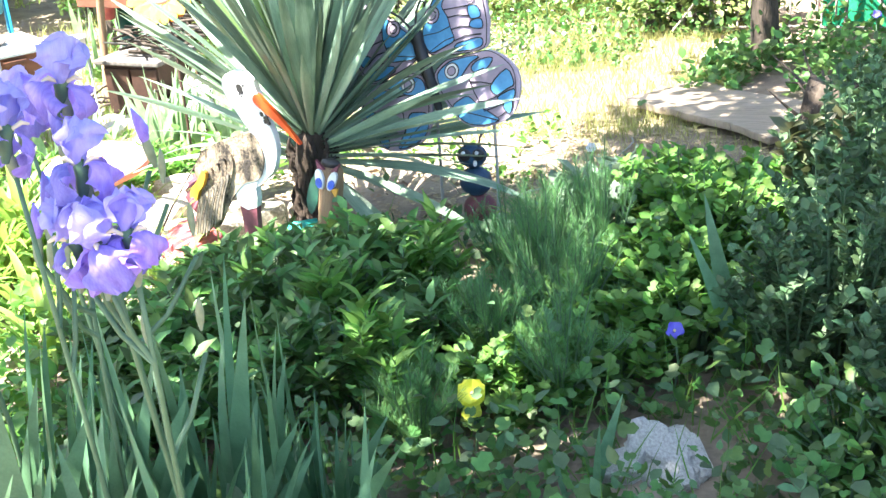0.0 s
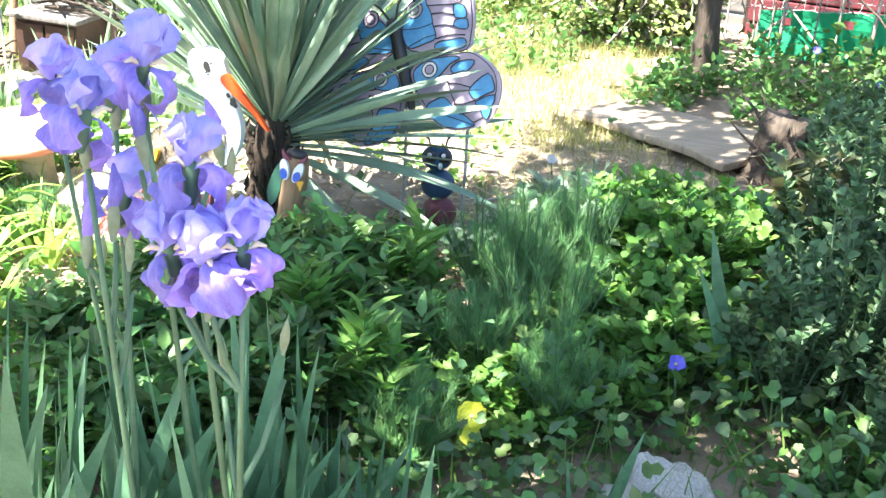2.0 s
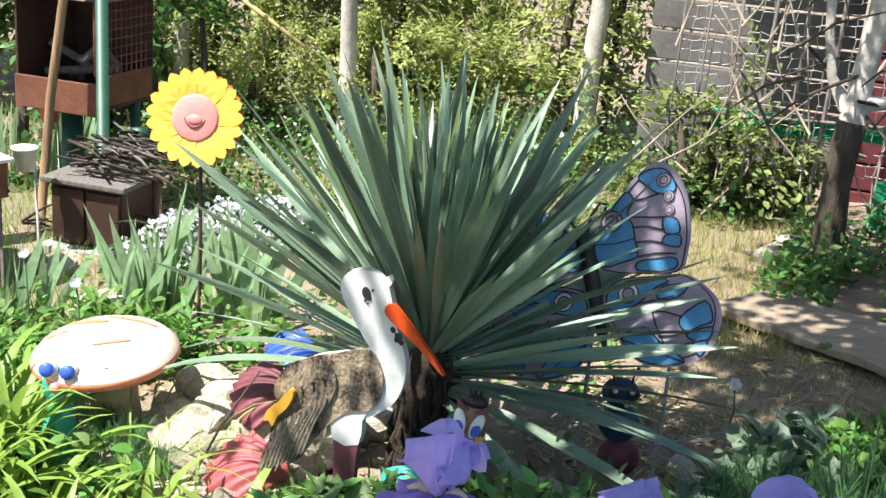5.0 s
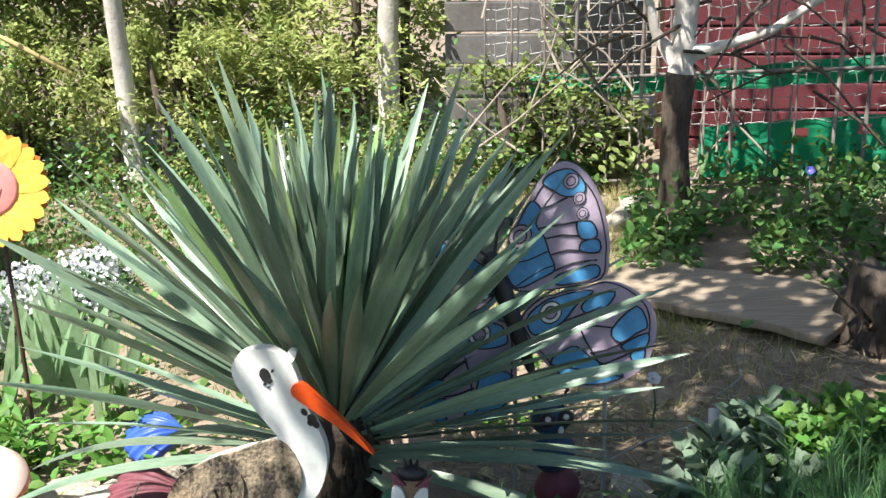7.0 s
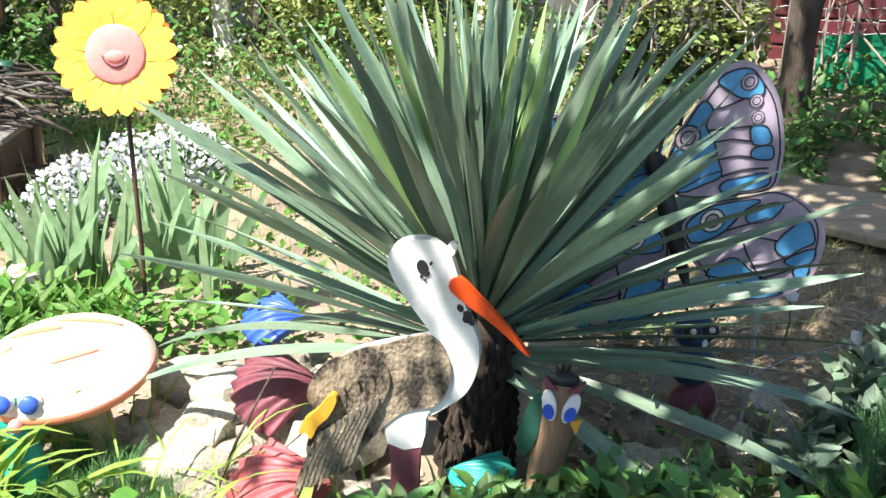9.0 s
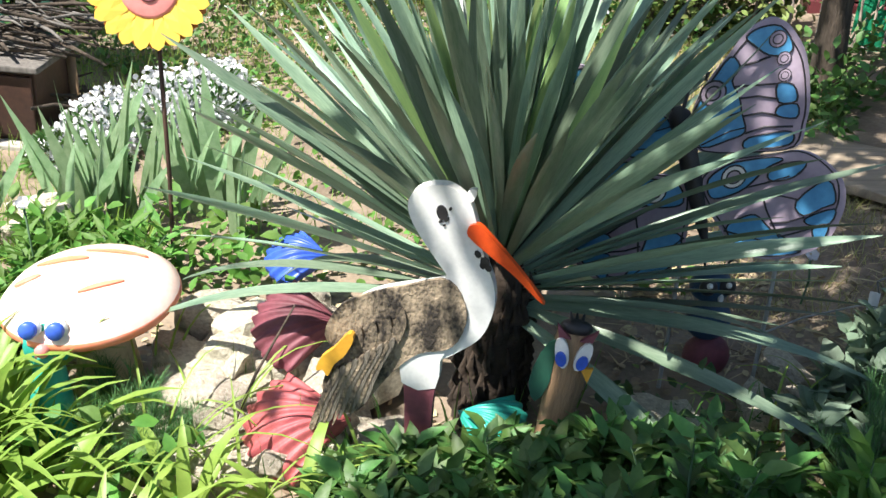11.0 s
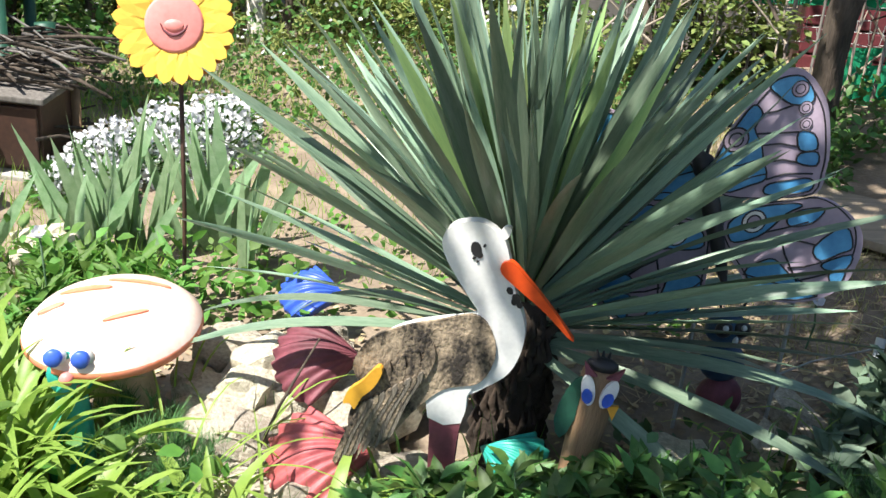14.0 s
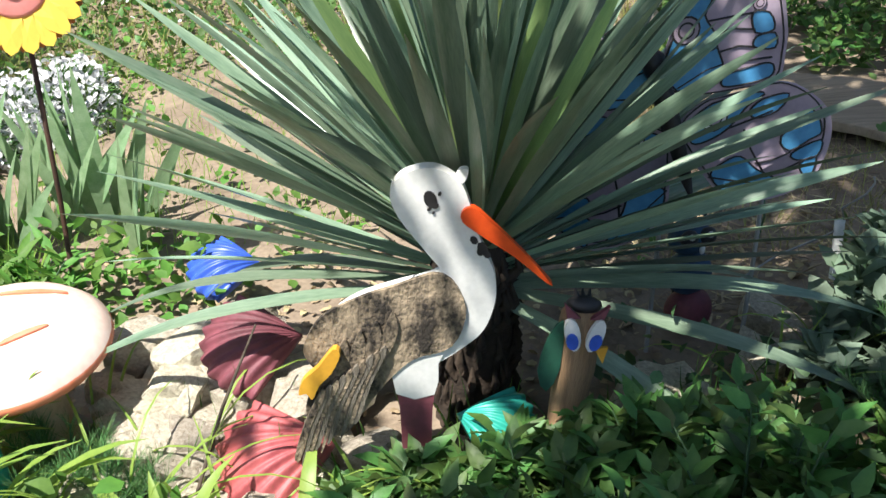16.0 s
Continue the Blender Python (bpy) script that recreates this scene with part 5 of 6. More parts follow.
def iris_stalk(base, flowers, buds=(), green=()):
    """A flower stalk from the ground with open flowers and buds at given places."""
    b = Vector((base[0], base[1], gz(*base)))
    st = thing("iris_stalk", Matrix.Translation(b), "tall bearded iris stalk with ruffled violet flowers", "iris", "violet irises")
    top = Vector(max(flowers, key=lambda p: p[2])) - b - Vector((0, 0, .05))
    bm = bmesh.new()
    mid = top * .5 + Vector((rnd.uniform(-.02, .02), rnd.uniform(-.02, .02), 0))
    tube(bm, [(0, 0, -.03), mid * .5, mid, mid.lerp(top, .5), top], [.0055, .005, .0045, .004, .0035], 8)
    for p in list(flowers) + list(buds) + list(green):
        q = Vector(p) - b - Vector((0, 0, .05))
        if (q - top).length > .01:
            k = max(.35, min(.9, (q.z - .12) / top.z))
            s = mid.lerp(top, (k - .5) / .5) if k > .5 else mid * (k / .5)
            tube(bm, [s, (s + q) / 2 + Vector((0, 0, -.02)), q], [.0045, .004, .0035], 7)
    part("stem", bm, M["stem"], st, "blue-green stem", smooth=True)
    for p in flowers:
        q = Vector(p) - b
        a0, s = rnd.uniform(0, 120), rnd.uniform(.72, .86)
        f = part("flower", TUBE, None, st, "open violet flower", m=Matrix.Translation(q) @ pose(0, 0, 0, rnd.uniform(-14, 14), rnd.uniform(-14, 14), a0) @ Matrix.Scale(s, 4))
        for k in range(3):
            part("standard_petal", rnd.choice(PUS), None, f, m=pose(0, 0, 0, 0, 0, 120 * k + rnd.uniform(-14, 14)) @ pose(0, 0, 0, rnd.uniform(-22, 10), rnd.uniform(-10, 10), 0) @ Matrix.Scale(rnd.uniform(.95, 1.12), 4))
            part("fall_petal", rnd.choice(PFS), None, f, m=pose(0, 0, 0, 0, 0, 60 + 120 * k + rnd.uniform(-14, 14)) @ pose(0, 0, 0, rnd.uniform(-12, 24), rnd.uniform(-12, 12), 0) @ Matrix.Scale(rnd.uniform(.95, 1.1), 4))
            part("beard", BEARD, None, f, m=pose(0, 0, 0, 0, 0, 60 + 120 * k))
        part("sheath", SHEATH, None, st, "papery grey-green sheath", m=Matrix.Translation(q - Vector((0, 0, .055))) @ pose(0, 0, 0, rnd.uniform(-12, 12), rnd.uniform(-12, 12), 0) @ Matrix.Scale(.55, 4))
    for p in green:
        part("sheath", SHEATH, None, st, "closed grey-green bud", m=Matrix.Translation(Vector(p) - b) @ pose(0, 0, 0, rnd.uniform(-10, 10), rnd.uniform(-10, 10), 0) @ Matrix.Diagonal((.42, .42, .55, 1)))
    for p in buds:
        q = Vector(p) - b
        m = Matrix.Translation(q) @ pose(0, 0, 0, rnd.uniform(-15, 15), rnd.uniform(-15, 15), 0)
        part("bud", BUD, None, st, "closed dark violet bud", m=m @ Matrix.Diagonal((.7, .7, .62, 1)))
        part("sheath", SHEATH, None, st, m=m @ Matrix.Translation((0, 0, -.03)) @ Matrix.Diagonal((.55, .55, .6, 1)))


iris_stalk((.93, -1.50), [(.852, -1.56, 1.114)], [(.886, -1.456, 1.005), (.872, -1.60, 1.045)], [(.941, -1.448, .871), (.909, -1.456, .955)])
iris_stalk((1.03, -1.62), [(1.019, -1.715, 1.063)], [], [(.998, -1.72, 1.004)])
iris_stalk((1.04, -1.64), [(1.003, -1.735, .973), (1.06, -1.75, .978), (1.09, -1.73, .988)], (), [(1.08, -1.62, .82), (1.02, -1.66, .80)])
iris_stalk((.70, -1.42), [(.574, -1.39, 1.01)], [(.66, -1.44, .86)])
iris_stalk((.80, -1.56), [(.747, -1.48, 1.055), (.771, -1.50, .906)], [(.786, -1.60, .896)], [(.804, -1.60, .86)])
iris_stalk((.88, -1.64), [(.84, -1.66, 1.075)], [(.852, -1.63, .96)], [(.87, -1.63, .89)])
iris_stalk((.62, -1.58), [(.518, -1.616, 1.014), (.556, -1.60, 1.027)], [(.434, -1.60, .975)])
iris_stalk((.63, -1.64), [(.577, -1.67, .936)], [(.616, -1.62, .80)])
iris_stalk((.65, -1.57), [(.574, -1.60, .885)], [(.568, -1.60, .916)], [(.60, -1.59, .78)])
iris_stalk((.50, -1.68), [(.463, -1.66, .757)], [(.50, -1.70, .70)])

BL = [blade_mesh("iris_leaf", L, w, dr, M["iris_leaf"], 8, .12, .7, tw) for L, w, dr, tw in ((.52, .046, .10, .2), (.46, .042, .25, -.4), (.58, .048, .05, .4), (.40, .040, .45, .3))]
PB = [blade_mesh("iris_leaf", L, w, dr, M["pale_blade"], 8, .12, .7, tw) for L, w, dr, tw in ((.40, .046, .15, .2), (.34, .040, .4, -.4), (.46, .048, .1, .5))]


def iris_fan(x, y, kinds, n, s=1.0, label="clump of sword-shaped blue-green iris leaves", turn=None):
    t = thing("iris_clump", Matrix.Translation((x, y, gz(x, y))), label, "iris", "iris leaf clumps")
    a0 = rnd.gauss(-.35, .4) if turn is None else turn
    for k in range(n):
        lean = radians(rnd.uniform(-32, 32))
        a = a0 + rnd.gauss(0, .35)
        d = Vector((math.cos(a) * math.sin(lean), math.sin(a) * math.sin(lean), math.cos(lean)))
        m = along((rnd.uniform(-.06, .06), rnd.uniform(-.05, .05), -.02), d, (math.sin(a), -math.cos(a), .01), s * rnd.uniform(.75, 1.12))
        part("leaf", rnd.choice(kinds), None, t, m=m)


for x, y in ((.95, -1.45), (1.08, -1.38), (.82, -1.42), (1.0, -1.60), (.85, -1.62), (.70, -1.48), (1.15, -1.5), (.62, -1.62), (.56, -1.45), (1.02, -1.28), (.90, -1.28), (.50, -1.72), (.72, -1.72), (1.10, -1.70)):
    iris_fan(x, y, BL, 12, rnd.uniform(.98, 1.15) * (.72 if x > 1.01 and y > -1.55 else 1.0))
iris_fan(1.52, -.32, BL, 4, .9, "iris leaves with withered pale tips", 0.2)
iris_fan(1.37, -.95, BL, 3, .55)
for x, y, s in ((-1.32, 1.02, 1.0), (-1.2, 1.05, .9), (-1.05, 1.18, .9), (-.95, 1.2, .95), (-1.12, 1.3, .85), (-.85, 1.05, .7), (-1.42, 1.1, .9), (-3.0, 2.7, 1.2), (-3.1, 2.85, 1.2), (-2.9, 2.9, 1.1), (-3.2, 2.6, 1.1), (-1.75, .95, .8), (-1.65, .75, .8)):
    iris_fan(x, y, PB, 9, s * 1.15, "clump of pale green sword-shaped iris leaves in sun")


# ---- low plants ----
def bush(name, label, x, y, h, r, n_stem, per, tmpl, size, mat, cat="plant", group="", start=.15, flop=.6, jitter=.5, stems=True):
    """Stems fan out from one foot; leaves sit along them, whorled towards the tips."""
    t = thing(name, Matrix.Translation((x, y, gz(x, y))), label, cat, group)
    P, D = [], []
    bm = bmesh.new()
    for k in range(n_stem):
        a, e = rnd.uniform(0, 6.283), rnd.uniform(.15, 1) ** .7
        tip = Vector((math.cos(a) * r * e, math.sin(a) * r * e, h * (1 - .35 * e * e) * rnd.uniform(.7, 1.08)))
        foot = Vector((math.cos(a) * r * .15, math.sin(a) * r * .15, 0))
        mid = foot.lerp(tip, .5) + Vector((0, 0, h * .1))
        if stems:
            tube(bm, [foot, mid, tip], [.004, .003, .0015], 4, 0, False)
        for j in range(per):
            s = start + (1 - start) * (j + rnd.random()) / per
            p = foot.lerp(mid, s * 2) if s < .5 else mid.lerp(tip, s * 2 - 1)
            q = rnd.uniform(0, 6.283)
            d = Vector((math.cos(q), math.sin(q), rnd.uniform(-.1, 1) * (1 - flop) + .15)) + (tip - foot).normalized() * jitter
            P.append(p), D.append(d)
    if stems:
        part("stem", bm, M["stem"], t)["kind"] = "stuff"
    scatter("foliage", tmpl, P, D, rng.uniform(size * .65, size * 1.25, len(P)), mat, parent=t)
    return t


for x, y, h, r in ((.45, -.30, .34, .20), (.25, -.42, .28, .18), (.62, -.40, .30, .2), (.12, -.22, .22, .17), (.40, -.62, .28, .2), (.70, -.75, .26, .2), (.34, -.10, .20, .14), (.55, -.12, .24, .16), (.82, -.52, .24, .18), (.02, -.38, .2, .17), (-.12, -.28, .17, .14), (.16, -.62, .24, .2), (.52, -.9, .22, .2), (.05, -.75, .22, .2), (.3, -1.0, .25, .22), (-.06, -.10, .13, .11), (.10, -.10, .16, .12), (-.18, -.14, .10, .1), (.24, -.12, .2, .13)):
    bush("peony_plant", "leafy dark green perennial with long pointed leaflets", x, y, h, r, 26, 20, T_LEAFLET, .058, M["leaf"], "plant", "leafy perennials")
for x, y in ((.60, -.55), (.72, -.28), (.85, -.8)):
    bush("lily_plant", "upright stem whorled with narrow green leaves", x, y, .34, .10, 7, 34, T_LANCE, .075, M["bright"], "plant", "whorled lilies", flop=.3)
for x, y, h in ((.98, -.18, .40), (1.08, .02, .42), (.92, .12, .36), (1.12, -.35, .34), (.98, -.50, .30), (.82, -.02, .30), (1.2, -.62, .28), (-.74, .0, .18), (-.66, -.08, .16), (.95, -.85, .24)):
    bush("dill_plant", "feathery green dill with thread-like leaves", x, y, h, .15, 34, 130, T_THREAD, .036, M["feather"], "dill", "feathery dill plants", flop=.4, jitter=1.0)
for x, y, h, r in ((1.22, .30, .30, .2), (1.35, .12, .30, .22), (1.12, .42, .26, .2), (1.42, .36, .26, .2), (1.30, -.12, .26, .2), (1.20, -.28, .2, .2), (1.42, -.3, .22, .2), (1.25, -.48, .18, .2), (1.1, -.62, .15, .18)):
    bush("strawberry_plant", "mound of bright green lobed leaves", x, y, h, r, 120, 7, T_LOBED, .036, M["bright"], "plant", "bright green mounds", start=.6)
for x, y, h, r in ((1.75, -.35, .55, .26), (1.92, -.1, .6, .28), (1.72, .05, .62, .26), (1.95, .35, .6, .3), (1.70, .42, .55, .25), (2.1, -.45, .5, .28), (1.66, -.42, .35, .18), (1.95, -.62, .36, .2), (2.2, .1, .6, .3), (2.1, .8, .6, .3), (1.75, .8, .42, .25), (1.78, 1.25, .42, .24), (2.05, 1.55, .5, .3)):
    bush("rose_bush", "open rose bush with small dark grey-green leaves", x, y, h, r, 50, 40, T_OVAL, .027, M["dark_leaf"], "rose bush", "rose bushes", start=.2, flop=.5)
bush("rose_shoot", "reddish young shoot of a rose", 1.60, .05, .55, .12, 6, 14, T_OVAL, .06, surface("bronze_leaf", (.10, .10, .045), (.07, .09, .035), 14, 80, .45, leafy=.35, island=.5), "rose bush", start=.6)
for x, y, h in ((.88, .38, .24), (.98, .50, .22), (.84, .30, .14), (1.02, .30, .26), (.92, .22, .2), (.76, .16, .10)):
    bush("lambs_ear_plant", "soft grey-green leafy perennial", x, y, h, .12, 11, 12, T_OVAL, .07, M["silver"], "plant", "grey-green perennials", flop=.2)
for x, y, h, r in ((2.0, -.85, .22, .2), (1.82, -.72, .2, .16), (2.15, -.75, .25, .22), (1.85, -.95, .14, .16)):
    bush("periwinkle_plant", "low periwinkle with glossy pale-edged leaves", x, y, h, r, 46, 10, T_OVAL, .034, M["leaf"], "periwinkle", "periwinkles")

# carpets of leaves
p = np.vstack([on_ground(1500, -1.3, -.1, .75, 2.6), on_ground(500, -.2, .5, .8, 1.5)])
p = p[[noise.noise((q[0] * 4, q[1] * 4, 8)) > .08 for q in p]]
p[:, 2] += rng.gamma(2.0, .02, len(p))
tagged(scatter("herb_cover", T_OVAL, p, unit(len(p), -.1), rng.uniform(.02, .045, len(p)), M["bright"]), "patchy low weeds on the soil behind the yucca", "ground cover", kind="stuff")
p = np.vstack([on_ground(5200, .0, 2.3, -1.45, -.1), on_ground(1300, .9, 2.3, -.2, .75), on_ground(700, -.3, .4, -1.2, -.3)])
p = p[np.hypot(p[:, 0] - 1.485, p[:, 1] + .80) > .13]
p[:, 2] += rng.gamma(2.0, .028, len(p))
d = unit(len(p), -.1)
d[:, 2] = d[:, 2] * .6 + .15
tagged(scatter("ground_cover", T_LOBED, p, d, rng.uniform(.018, .042, len(p)), M["leaf"]), "carpet of small lobed green leaves", "ground cover", kind="stuff")
p = on_ground(2600, .2, 2.3, -1.5, .3)
p = p[np.hypot(p[:, 0] - 1.485, p[:, 1] + .80) > .13]
p[:, 2] += rng.gamma(2.0, .04, len(p))
tagged(scatter("ground_cover", T_OVAL, p, unit(len(p), -.1), rng.uniform(.02, .05, len(p)), M["dark_leaf"]), "darker creeping leaves between the plants", "ground cover", kind="stuff")
p = np.vstack([on_ground(2600, .8, 2.8, 2.25, 3.1), on_ground(1500, .75, 2.4, 1.9, 2.4), on_ground(500, 1.35, 2.4, 1.5, 2.0), on_ground(1500, 1.6, 2.8, .9, 2.3), on_ground(400, .2, .9, 3.0, 3.5)])
p = p[[noise.noise((q[0] * 3.1, q[1] * 3.1, 4)) > -.22 for q in p]]
p[:, 2] += rng.gamma(2.2, .032, len(p))
tagged(scatter("periwinkle_cover", T_OVAL, p, unit(len(p), -.2), rng.uniform(.03, .06, len(p)), M["leaf"]), "periwinkle leaves spreading along the fence", "ground cover", kind="stuff")
p = np.vstack([on_ground(2600, -2.3, -.5, -.6, .95), on_ground(2200, -1.2, .35, -1.5, -.5)])
p = p[(p[:, 0] < -1.05) | (p[:, 1] < -.1) | (p[:, 1] > .55)]
p[:, 2] += rng.gamma(2.0, .035, len(p))
tagged(scatter("herb_cover", T_OVAL, p, unit(len(p), -.1), rng.uniform(.025, .06, len(p)), M["bright"]), "bright low herbs in the sunny bed", "ground cover", kind="stuff")
for x, y in ((-1.2, .55), (-1.35, .3), (-1.15, .28), (-1.5, .55), (-1.05, .7), (-1.6, .2), (-1.3, .78), (-1.0, -.2), (-1.5, -.1), (-1.75, .3)):
    bush("herb_plant", "bright green sunlit herb", x, y, .18, .15, 16, 12, T_LANCE, .08, M["bright"], "plant", "sunlit herbs")
for x, y in ((-2.3, .6), (-2.2, .35), (-2.35, .95), (-2.5, .8), (-2.1, .1), (-2.0, -.1), (-2.4, 0.2)):
    bush("sage_plant", "grey-green sage in the sunny bed", x, y, .24, .15, 18, 16, T_LANCE, .06, M["silver"], "sage", "sage plants", flop=.3)


def tuft(name, label, x, y, n, length, width, mat, spread=.6, group="", droop=1.2, cat="daylily"):
    t = thing(name, Matrix.Translation((x, y, gz(x, y))), label, cat, group)
    kinds = [blade_mesh("leaf", length * k, width, droop * q, mat, 8, .3, .8) for k, q in ((1, 1), (.85, .7), (1.1, 1.3))]
    for k in range(n):
        a = rnd.uniform(0, 6.283)
        s = rnd.uniform(.1, spread)
        dd = Vector((math.cos(a) * s, math.sin(a) * s, 1))
        part("leaf", kinds[k % 3], None, t, m=along((math.cos(a) * .03, math.sin(a) * .03, -.01), dd, Vector((0, 0, 1)), rnd.uniform(.8, 1.15)))


for x, y, n, L in ((-.98, -.22, 26, .34), (-1.12, -.10, 22, .36), (-.90, -.40, 22, .32), (-1.2, -.35, 22, .36), (-1.05, .02, 16, .3), (-1.35, -.2, 20, .36), (-.75, -.3, 16, .26), (-.55, -.5, 18, .3), (-.3, -.7, 18, .3), (-.8, -.65, 18, .32), (-2.15, .28, 16, .4), (-.50, -.22, 9, .24), (-.28, -.18, 8, .22), (-1.0, -.7, 18, .34), (-1.4, -.55, 18, .36), (-1.0, -.10, 22, .36), (-.94, -.14, 18, .34), (-1.08, .02, 16, .32), (-.86, -.16, 10, .28)):
    tuft("daylily_clump", "arching clump of lime green strap leaves in sun", x, y, n, L * (1.3 if -1.15 < x < -.8 and y > -.5 else 1.0), .027, M["lime"], group="daylily clumps")

for x, y, n, L in ((-.62, -.10, 9, .42), (-.52, -.02, 7, .40), (-.40, -.16, 8, .30), (-.14, -.10, 8, .26), (.02, -.08, 7, .24), (-.70, .08, 7, .34), (.62, .18, 7, .26), (.78, .30, 7, .24)):
    tuft("grass_tuft", "thin arching green grass blades among the rocks", x, y, n, L, .0055, M["lime"], .8, "grass tufts", 1.5, "grass")

# grass
def grass(name, label, box4, n, h, mat, w=.03):
    q = on_ground(n, *box4)
    dd = rng.normal(0, .35, (n, 3))
    dd[:, 2] = 1
    tm = (np.array([(-w, 0, 0), (w, 0, 0), (w * .8, .5, .06), (-w * .8, .5, .06), (0, 1, .25)]), [(0, 1, 2, 3), (3, 2, 4)])
    tagged(scatter(name, tm, q, dd, rng.uniform(h * .5, h * 1.2, n), mat, normals=rng.normal(0, 1, (n, 3))), label, "grass", kind="stuff")


grass("dry_grass", "yellowed sunlit grass", (-.3, .95, 1.35, 3.3), 9000, .07, M["grass"], .022)
grass("meadow_grass", "short sunlit grass behind the yucca", (-1.4, -.1, 1.0, 2.7), 2000, .07, M["lime"], .02)
grass("dry_grass", "thin dry grass on the soil", (.5, 1.3, .75, 1.6), 1300, .06, M["grass"], .02)
grass("meadow_grass", "rough grass before the hedge", (-4.5, .3, 2.5, 4.4), 4200, .15, M["hedge"], .02)
q = on_ground(6500, -3.2, .35, 2.45, 4.0)
q[:, 2] += rng.gamma(2.0, .075, len(q)) * np.clip((q[:, 1] - 2.2) / 1.2, .3, 1)
tagged(scatter("weed_cover", T_OVAL, q, unit(len(q), -.2), rng.uniform(.02, .05, len(q)), M["leaf"]), "tangle of weeds before the hedge", "ground cover", kind="stuff")
q = on_ground(220, -2.6, .2, 2.6, 3.9)
q[:, 2] += rng.uniform(.12, .4, len(q))
tagged(scatter("weed_blossom", T_ROUND, q, unit(len(q), 0), rng.uniform(.012, .022, len(q)), M["petal_white"]), "small white blossoms among the weeds", "flower", kind="stuff")
grass("meadow_grass", "long green grass in the sunny bed", (-2.6, -1.0, -.4, 1.0), 1500, .16, M["lime"], .016)
grass("meadow_grass", "loose green grass in the bed", (-.6, 2.0, -1.4, .3), 1200, .18, M["bright"], .012)
grass("meadow_grass", "low sunlit grass round the brazier", (-4.2, -1.5, .8, 2.7), 5200, .10, M["lime"], .02)
q = on_ground(2600, .3, 1.6, .45, 1.7)
q[:, 2] += .008
dd = rng.normal(0, 1, (2600, 3))
dd[:, 2] *= .12
tagged(scatter("straw_litter", T_NEEDLE, q, dd, rng.uniform(.03, .10, 2600), M["straw"]), "dry straw and stalks littering the soil", "litter", kind="stuff")
q = on_ground(2200, -1.0, 1.0, -.3, 1.0)
q[:, 2] += .006
dd = rng.normal(0, 1, (2200, 3))
dd[:, 2] *= .15
tagged(scatter("leaf_litter", T_OVAL, q, dd, rng.uniform(.012, .035, 2200), M["straw"]), "dry brown leaf litter under the yucca", "litter", kind="stuff")

# white candytuft
for x, y, r in ((-1.60, 1.72, .17), (-1.46, 1.92, .18), (-1.36, 2.15, .16), (-1.70, 1.5, .10), (-1.3, 2.0, .14), (-1.55, 1.5, .1)):
    t = thing("candytuft", Matrix.Translation((x, y, gz(x, y))), "mound of white candytuft flowers over green leaves", "flower", "white candytuft")
    n = int(1000 * (r / .15) ** 2)
    u = unit(n, 0)
    P = u * np.array((r, r, r * 1.25)) * rng.uniform(.55, 1.12, (n, 1))
    scatter("blossoms", T_ROUND, P, u + rng.normal(0, .8, (n, 3)), rng.uniform(.014, .024, n), M["petal_white"], normals=u + rng.normal(0, .3, (n, 3)), parent=t)
    u = unit(700, -.1)
    scatter("foliage", T_LANCE, u * r * .95, u, .04, M["leaf"], parent=t)


# single flowers
def bloom(name, label, p, r, mat, n=6, cat="flower"):
    g = gz(p[0], p[1])
    t = thing(name, Matrix.Translation((p[0], p[1], g)), label, cat)
    c = Vector((0, 0, p[2] - g))
    part("stem", tube(bmesh.new(), [(0, 0, -.02), (.01, 0, c.z * .5), c], .003, 6), M["stem"], t, smooth=True)
    bm = bmesh.new()
    g9 = []
    for j in range(5):
        s = j / 4
        w = r * (.15 + .5 * math.sin(s * 2.4))
        g9.append([bm.verts.new((u * w, r * s, r * .25 * s * s + .2 * w * u * u)) for u in (-1, -.4, .4, 1)])
    for a, b in zip(g9, g9[1:]):
        for i in range(3):
            bm.faces.new((a[i], a[i + 1], b[i + 1], b[i]))
    me = mesh_of(bm, "petal", mat, True)
    for k in range(n):
        part("petal", me, None, t, m=Matrix.Translation(c) @ pose(0, 0, 0, 42, 0, 18) @ pose(0, 0, 0, 0, 0, 360 * k / n) @ pose(0, 0, 0, 18 + 14 * (k % 2), 0, 0))
    part("eye", ball(bmesh.new(), c + Vector((0, 0, .004)), r * .16, 0, 2), M["beard"], t, smooth=True)


bloom("yellow_flower", "pale yellow open flower among low leaves", (1.065, -.80, .235), .034, M["bloom"], 8)
bloom("yellow_flower", "pale yellow petals hanging below an open flower", (1.07, -.815, .2), .024, M["bloom"], 5)
for p3 in ((1.42, -.50, .30), (1.93, -.85, .30), (1.47, 2.45, .36), (.2, 3.4, .5), (1.75, 2.1, .33), (2.0, -.5, .5)):
    bloom("periwinkle_flower", "small violet-blue periwinkle flower", p3, .022, M["viola"], 5)
for p3 in ((-.35, 3.2, .35), (.75, .85, .22), (-1.5, .62, .25), (-1.25, .55, .22)):
    bloom("white_flower", "small white closed flower on a thin stem", p3, .02, M["petal_white"], 6)

